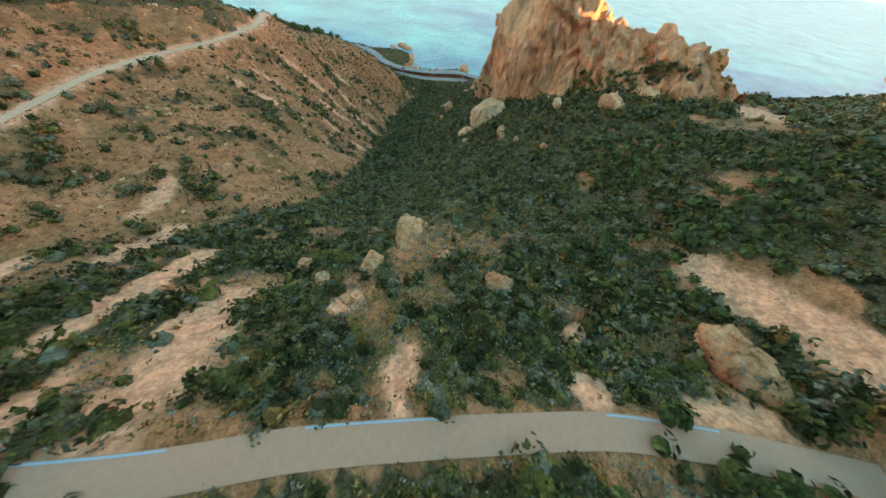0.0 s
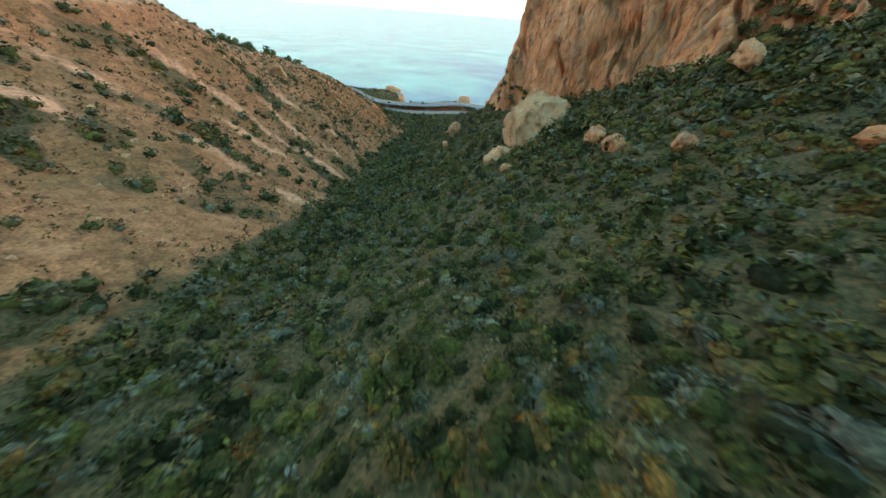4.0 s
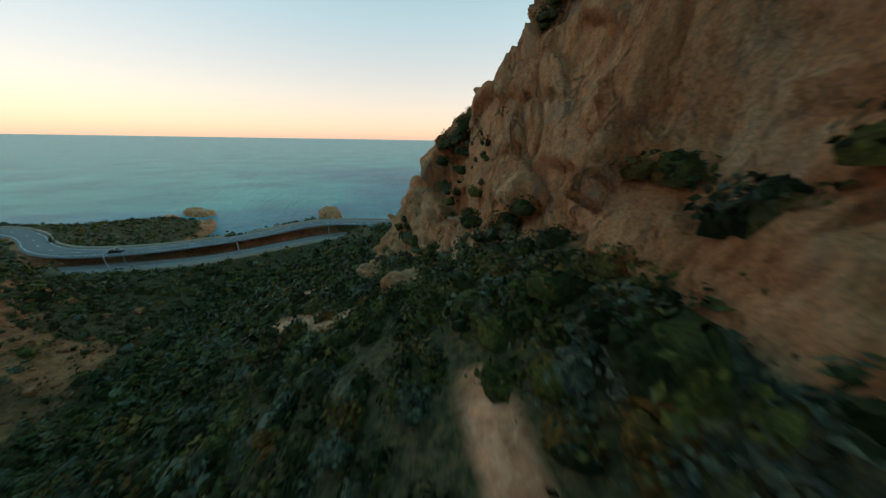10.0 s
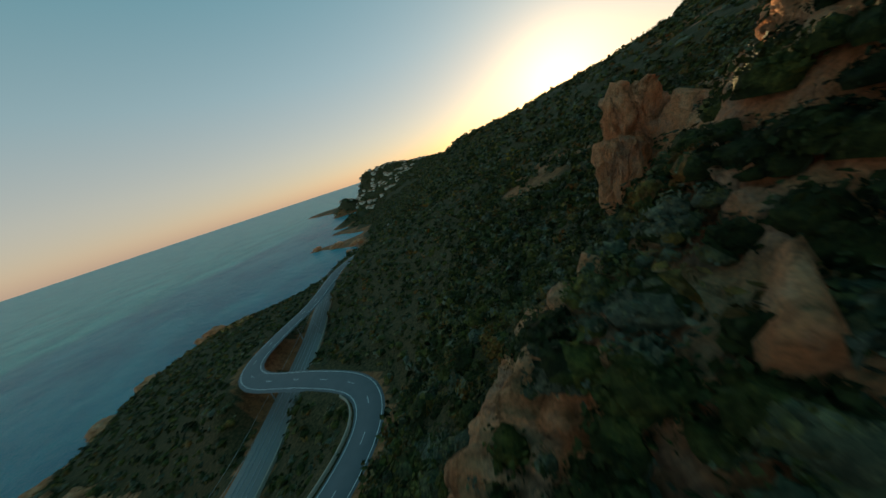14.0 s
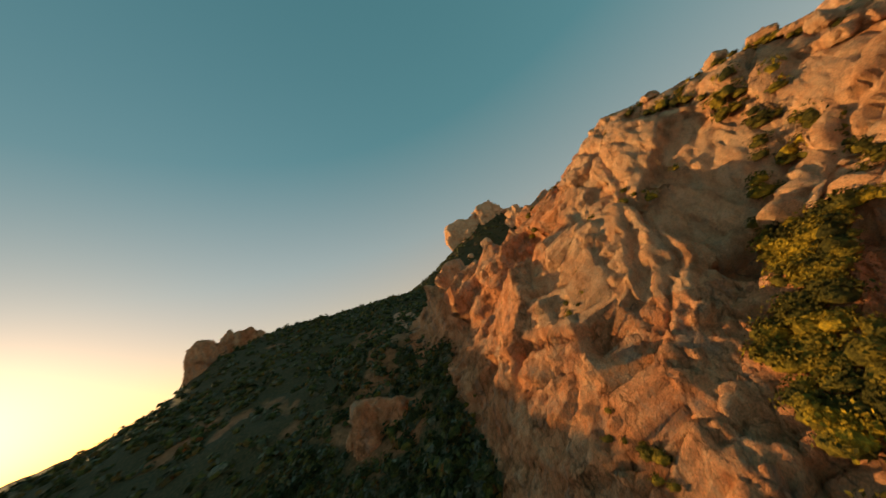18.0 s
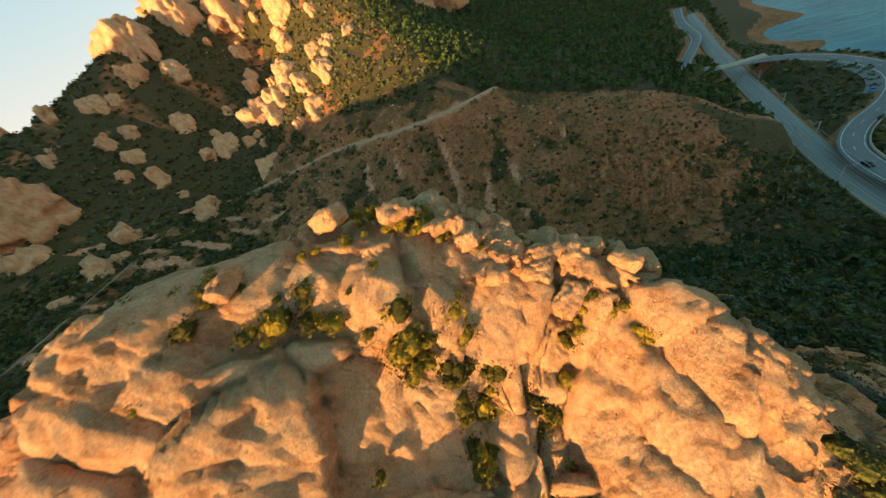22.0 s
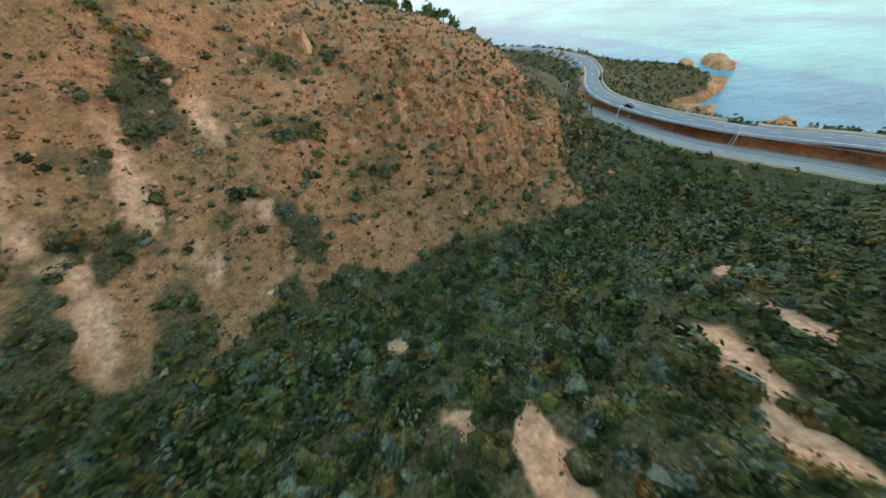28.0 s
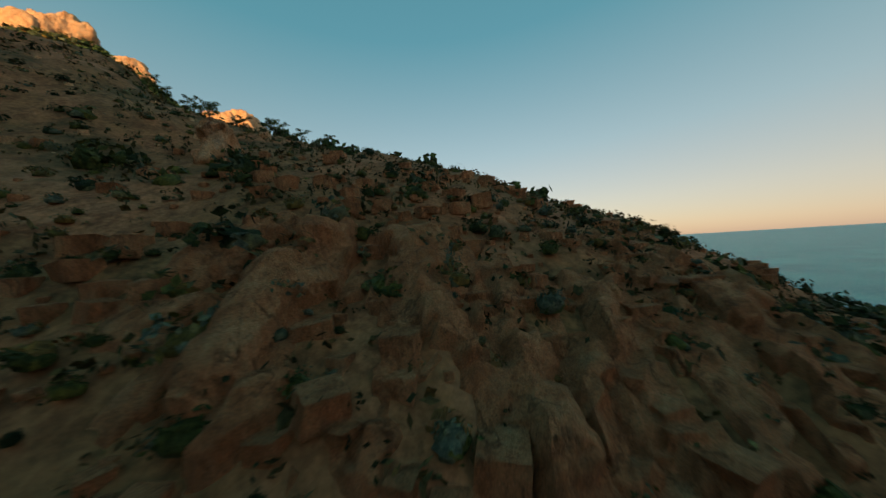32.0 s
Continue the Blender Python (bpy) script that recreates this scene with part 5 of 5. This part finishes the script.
# ======== road, railway and tracks ========
def smooth_line(line, step=3.0):
    p = np.array(line, float)
    t = np.r_[0, np.cumsum(np.hypot(*np.diff(p[:, :2], axis=0).T))]
    s = np.arange(0, t[-1], step)
    q = np.stack([np.interp(s, t, p[:, k]) for k in range(3)], 1)
    for _ in range(12):
        q[1:-1] = (q[:-2] + 2 * q[1:-1] + q[2:]) / 4
    return q


def strip(name, line, offsets, heights, material, lift=0.0):
    """A band that follows a line: its section is given by offsets to the right and heights."""
    d = np.gradient(line, axis=0)[:, :2]
    d /= np.linalg.norm(d, axis=1)[:, None]
    right = np.stack([d[:, 1], -d[:, 0]], 1)
    o, h = np.array(offsets, float), np.array(heights, float)
    xy = line[:, None, :2] + right[:, None, :] * o[None, :, None]
    z = line[:, 2, None] + h[None] + lift
    v = np.concatenate([xy, z[..., None]], -1)
    return mesh_object(name, v.reshape(-1, 3), grid_faces(len(line), len(o)), material)


road_path, rail_path = smooth_line(ROAD_LINE), smooth_line(RAIL_LINE)
road = strip("road", road_path, (-4.4, -3.8, 0, 3.8, 4.4), (-0.4, 0.05, 0.12, 0.05, -0.4), ASPHALT)
tagged(road, "two-lane grey asphalt coast road", "road", kind="structure")
for off in (-3.3, 3.3):
    ob = strip("edge_line", road_path, (off - 0.08, off + 0.08), (0.075, 0.075), PAINT)
    ob.parent = road
for k in range(0, len(road_path) - 3, 4):
    ob = strip("centre_dash", road_path[k:k + 2], (-0.07, 0.07), (0.135, 0.135), PAINT)
    ob.parent = road
park = strip("lay_by", road_path[98:116], (3.6, 9.5), (0.06, 0.02), ASPHALT)
park.parent = road
for part_line in (road_path[108:149], road_path[151:205]):
    ob = strip("parapet", part_line, (-4.95, -4.95, -4.55, -4.55), (-0.3, 0.75, 0.75, -0.3), WALL)
    tagged(ob, "low stone parapet along the coast road", "parapet", kind="structure")
bed = strip("railway", rail_path, (-6.2, -4.6, 4.6, 6.2), (-0.9, 0.05, 0.05, -0.9), BALLAST)
tagged(bed, "double-track railway on a ballast bed", "railway", kind="structure")
for off in (-2.6, -1.17, 1.17, 2.6):
    ob = strip("rail", rail_path, (off - 0.06, off - 0.06, off + 0.06, off + 0.06), (0.06, 0.24, 0.24, 0.06), STEEL)
    ob.parent = bed
wall = strip("retaining_wall", rail_path, (5.9, 5.9, 6.3, 6.3), (-0.4, 1.0, 1.0, -0.4), WALL)
tagged(wall, "low stone wall beside the railway", "wall", kind="structure")


def mast():
    pole = mesh_object("catenary_mast", *joined([(np.array([(x * k, y * k, z) for z, k in ((0, 0.16), (7.2, 0.11)) for x, y in ((1, 1), (-1, 1), (-1, -1), (1, -1))]),
                       np.array([(0, 1, 5, 4), (1, 2, 6, 5), (2, 3, 7, 6), (3, 0, 4, 7)]))]), STEEL, smooth=False)
    for name, a, b in (("arm", (0, 0, 6.6), (3.4, 0, 6.9)), ("stay", (0, 0, 5.6), (3.0, 0, 6.3)), ("tie", (0, 0, 7.1), (3.2, 0, 6.95))):
        a, b = np.array(a), np.array(b)
        ring = np.array([(0, math.cos(t), math.sin(t)) for t in (0, 1.57, 3.14, 4.71)]) * 0.05
        ob = mesh_object(name, np.concatenate([ring + a, ring + b]), np.array([(0, 1, 5, 4), (1, 2, 6, 5), (2, 3, 7, 6), (3, 0, 4, 7)]), STEEL, smooth=False)
        ob.parent = pole
    foot = mesh_object("footing", ICO[2][0] * (0.4, 0.4, 0.25), ICO[2][1], WALL)
    foot.parent = pole
    return tagged(pole, "grey steel catenary mast beside the railway", "mast", "masts along the railway")


first = mast()
spots = []
step = 13
for n_, k in enumerate(range(6, len(rail_path) - 2, step)):
    d = rail_path[k + 1] - rail_path[k]
    a = math.atan2(d[1], d[0])
    for s in (-1, 1):
        right = Vector((math.sin(a), -math.cos(a), 0)) * 4.3 * s
        spots.append((Vector(rail_path[k]) + right, a + math.pi / 2 * (1 if s > 0 else -1)))
for k, (at, a) in enumerate(spots):
    m = Matrix.LocRotScale(at, Euler((0, 0, a)), None)
    if k:
        copy_thing(first, m)
    else:
        first.matrix_basis = m
for off in (-1.9, 1.9):
    ob = strip("overhead_wire", rail_path, (off - 0.03, off + 0.03, off + 0.03, off - 0.03, off - 0.03), (6.2, 6.2, 6.26, 6.26, 6.2), STEEL)
    tagged(ob, "thin contact wire over the railway", "wire")

track = strip("dirt_track", smooth_line(TRACK), (-1.9, 0, 1.9), (0.05, 0.1, 0.05), DIRT)
tagged(track, "pale dirt track across the hillside", "track", kind="structure")
start_path = smooth_line(START_TRACK, 2.0)
GRAVEL = plain_material("gravel_track", (0.36, 0.175, 0.11), (0.48, 0.255, 0.17), 1.2, 0.95, 0.05)
BLUE_PAINT = plain_material("faded_blue_paint", (0.16, 0.30, 0.36), (0.26, 0.38, 0.42), 1.5, 0.9, 0.02)
track = strip("gravel_track", start_path, (-2.5, 0, 2.5), (0.05, 0.12, 0.05), GRAVEL)
tagged(track, "grey gravel track along the spur's head", "track", kind="structure")
for a, b, off in ((18, 27, -2.2), (34, 44, -2.2), (56, 66, -2.1)):
    ob = strip("blue_marking", start_path[a:b], (off - 0.14, off + 0.14), (0.09, 0.09), BLUE_PAINT)
    ob.parent = track
bridge = strip("road_bridge", np.array([(-42, -249, 27.0), (-52, -250, 27.2), (-66, -252, 27.0)], float), (-3, -3, 3, 3), (0, 0.9, 0.9, 0), WALL)
tagged(bridge, "pale stone bridge over the railway", "bridge", kind="structure")


# ======== cars ========
def car(paint):
    def block(profile, half, material, name, parent=None):
        n = len(profile)
        v = [(x, s * half * (1 if z < 0.8 else 0.86), z) for s in (-1, 1) for x, z in profile]
        f = [(k, (k + 1) % n, n + (k + 1) % n, n + k) for k in range(n)]
        bm = bmesh.new()
        vs = [bm.verts.new(p) for p in v]
        for q in f:
            bm.faces.new([vs[i] for i in q])
        bm.faces.new(vs[:n][::-1])
        bm.faces.new(vs[n:])
        bmesh.ops.recalc_face_normals(bm, faces=bm.faces)
        me = bpy.data.meshes.new(name)
        bm.to_mesh(me)
        bm.free()
        me.materials.append(material)
        ob = new(name, me)
        ob.parent = parent
        return ob
    body = block([(-2.1, 0.3), (2.1, 0.3), (2.15, 0.7), (1.2, 0.92), (-1.9, 0.95), (-2.15, 0.75)], 0.88, paint, "car")
    block([(1.15, 0.9), (0.5, 1.42), (-1.2, 1.45), (-1.85, 0.93)], 0.84, GLASS, "windows", body)
    block([(0.5, 1.42), (0.4, 1.5), (-1.1, 1.52), (-1.2, 1.45)], 0.84, paint, "roof", body)
    for x in (-1.3, 1.35):
        for y in (-0.8, 0.8):
            bm = bmesh.new()
            bmesh.ops.create_cone(bm, cap_ends=True, segments=18, radius1=0.33, radius2=0.33, depth=0.22, matrix=Matrix.Translation((x, y, 0.33)) @ Matrix.Rotation(radians(90), 4, "X"))
            me = bpy.data.meshes.new("wheel")
            bm.to_mesh(me)
            bm.free()
            me.materials.append(RUBBER)
            new("wheel", me).parent = body
    return body


GLASS = plain_material("car_glass", (0.02, 0.025, 0.03), (0.03, 0.035, 0.04), 1.0, 0.1, 0.0)
RUBBER = plain_material("tyre_rubber", (0.02, 0.02, 0.02), (0.035, 0.035, 0.035), 4.0, 0.85, 0.005)
BLUE_CAR = plain_material("blue_car_paint", (0.03, 0.16, 0.33), (0.035, 0.18, 0.36), 1.0, 0.25, 0.0)
BLACK_CAR = plain_material("black_car_paint", (0.015, 0.015, 0.017), (0.02, 0.02, 0.022), 1.0, 0.25, 0.0)


def on_road(k, off, height=0.12):
    d = road_path[k + 1] - road_path[k]
    a = math.atan2(d[1], d[0])
    p = road_path[k] + np.array([math.sin(a), -math.cos(a), 0]) * off
    return Matrix.LocRotScale((p[0], p[1], road_path[k][2] + height - 0.02), Euler((0, 0, a)), None)


near_car = int(np.argmin(np.hypot(road_path[:, 0] + 76, road_path[:, 1] + 117)))
far_car = int(np.argmin(np.hypot(road_path[:, 0] + 105, road_path[:, 1] + 177)))
c1 = car(BLACK_CAR)
c1.matrix_basis = on_road(near_car, 1.8, 0.11)
tagged(c1, "black car driving on the coast road", "car")
c2 = car(BLUE_CAR)
c2.matrix_basis = on_road(far_car, 7.0, 0.06)
tagged(c2, "blue car parked in the lay-by", "car")


# ======== villas on the far hill ========
PLASTER = plain_material("villa_plaster", (0.62, 0.52, 0.42), (0.78, 0.70, 0.60), 0.3, 0.9, 0.01)
TILES = plain_material("clay_tiles", (0.36, 0.16, 0.09), (0.48, 0.24, 0.14), 0.6, 0.9, 0.05)
PANE = plain_material("dark_window", (0.03, 0.035, 0.04), (0.05, 0.055, 0.06), 1.0, 0.15, 0.0)


def box(name, x0, x1, y0, y1, z0, z1, material, parent):
    v = [(x, y, z) for z in (z0, z1) for x, y in ((x0, y0), (x1, y0), (x1, y1), (x0, y1))]
    f = [(0, 3, 2, 1), (4, 5, 6, 7), (0, 1, 5, 4), (1, 2, 6, 5), (2, 3, 7, 6), (3, 0, 4, 7)]
    ob = mesh_object(name, np.array(v), np.array(f), material, smooth=False)
    ob.parent = parent
    return ob


def villa(w, d, h):
    base = new("villa")
    box("wall", -w, w, -d, d, -3, h, PLASTER, base)
    v = [(-w - 0.6, -d - 0.6, h), (w + 0.6, -d - 0.6, h), (w + 0.6, d + 0.6, h), (-w - 0.6, d + 0.6, h), (-w * 0.5, 0, h + d * 0.45), (w * 0.5, 0, h + d * 0.45)]
    me = bpy.data.meshes.new("roof")
    me.from_pydata(v, [], [(0, 1, 5, 4), (2, 3, 4, 5), (1, 2, 5), (3, 0, 4), (3, 2, 1, 0)])
    me.materials.append(TILES)
    new("roof", me).parent = base
    for k in (-0.5, 0.5):
        box("window", k * w - 0.7, k * w + 0.7, -d - 0.06, -d + 0.1, h * 0.35, h * 0.75, PANE, base)
    return tagged(base, "pale villa with a tiled roof on the far hillside", "house", "villas on the far hill")


def sheet_z(x, y):
    """The height of the ground's sheet, between its grid points."""
    i, j = np.clip(np.searchsorted(gx, x) - 1, 0, len(gx) - 2), np.clip(np.searchsorted(gy, y) - 1, 0, len(gy) - 2)
    u, w = (x - gx[i]) / (gx[i + 1] - gx[i]), (y - gy[j]) / (gy[j + 1] - gy[j])
    return (GZ[i, j] * (1 - u) + GZ[i + 1, j] * u) * (1 - w) + (GZ[i, j + 1] * (1 - u) + GZ[i + 1, j + 1] * u) * w


gardens = np.stack([-720 + 480 * rng.random(2600), 560 + 340 * rng.random(2600), np.zeros(2600)], 1)
gardens[:, 2] = sheet_z(gardens[:, 0], gardens[:, 1]) - 0.5
gardens = gardens[gardens[:, 2] > 4]
planted("garden_trees", far, gardens, 3.5 + 3.0 * rng.random(len(gardens)), MAQUIS, "dark garden trees between the villas", "wood")
kinds = [villa(7, 5, 5.5), villa(9, 5, 4), villa(6, 6, 7)]
placed = 0
for k in range(400):
    x, y = -700 + 330 * rng.random(), 560 + 330 * rng.random()
    z = float(sheet_z(np.array([x]), np.array([y]))[0])
    if z < 6 or placed >= 130:
        continue
    m = Matrix.LocRotScale((x, y, z - 0.3), Euler((0, 0, 0.8 + 0.8 * rng.random())), None)
    ob = kinds[placed] if placed < 3 else copy_thing(kinds[placed % 3], m)
    ob.matrix_basis = m
    ob.scale = (0.75, 0.75, 0.75)
    placed += 1

# ======== grass cover of the ground ========
flat_x, flat_y = GX.ravel(), GY.ravel()
bared = bare(flat_x, flat_y)
cover = np.clip(0.66 - 0.66 * bared, 0, 1)
spots = fbm(np.stack([flat_x, flat_y, 0 * flat_x], 1), 0.035, 4)
wooded = (slopes(flat_x, flat_y) > 0) * np.clip((spots - 0.30) * 7, 0, 1) + forest(flat_x, flat_y) + (coast(flat_x, flat_y) > 0)
under = np.clip(np.maximum(density(flat_x, flat_y) * 1.1, wooded), 0, 1) * (1 - bared)
attr = ground.data.attributes.new("cover", "FLOAT_COLOR", "POINT")
attr.data.foreach_set("color", np.stack([cover, under, cover, np.ones_like(cover)], 1).astype(np.float32).ravel())
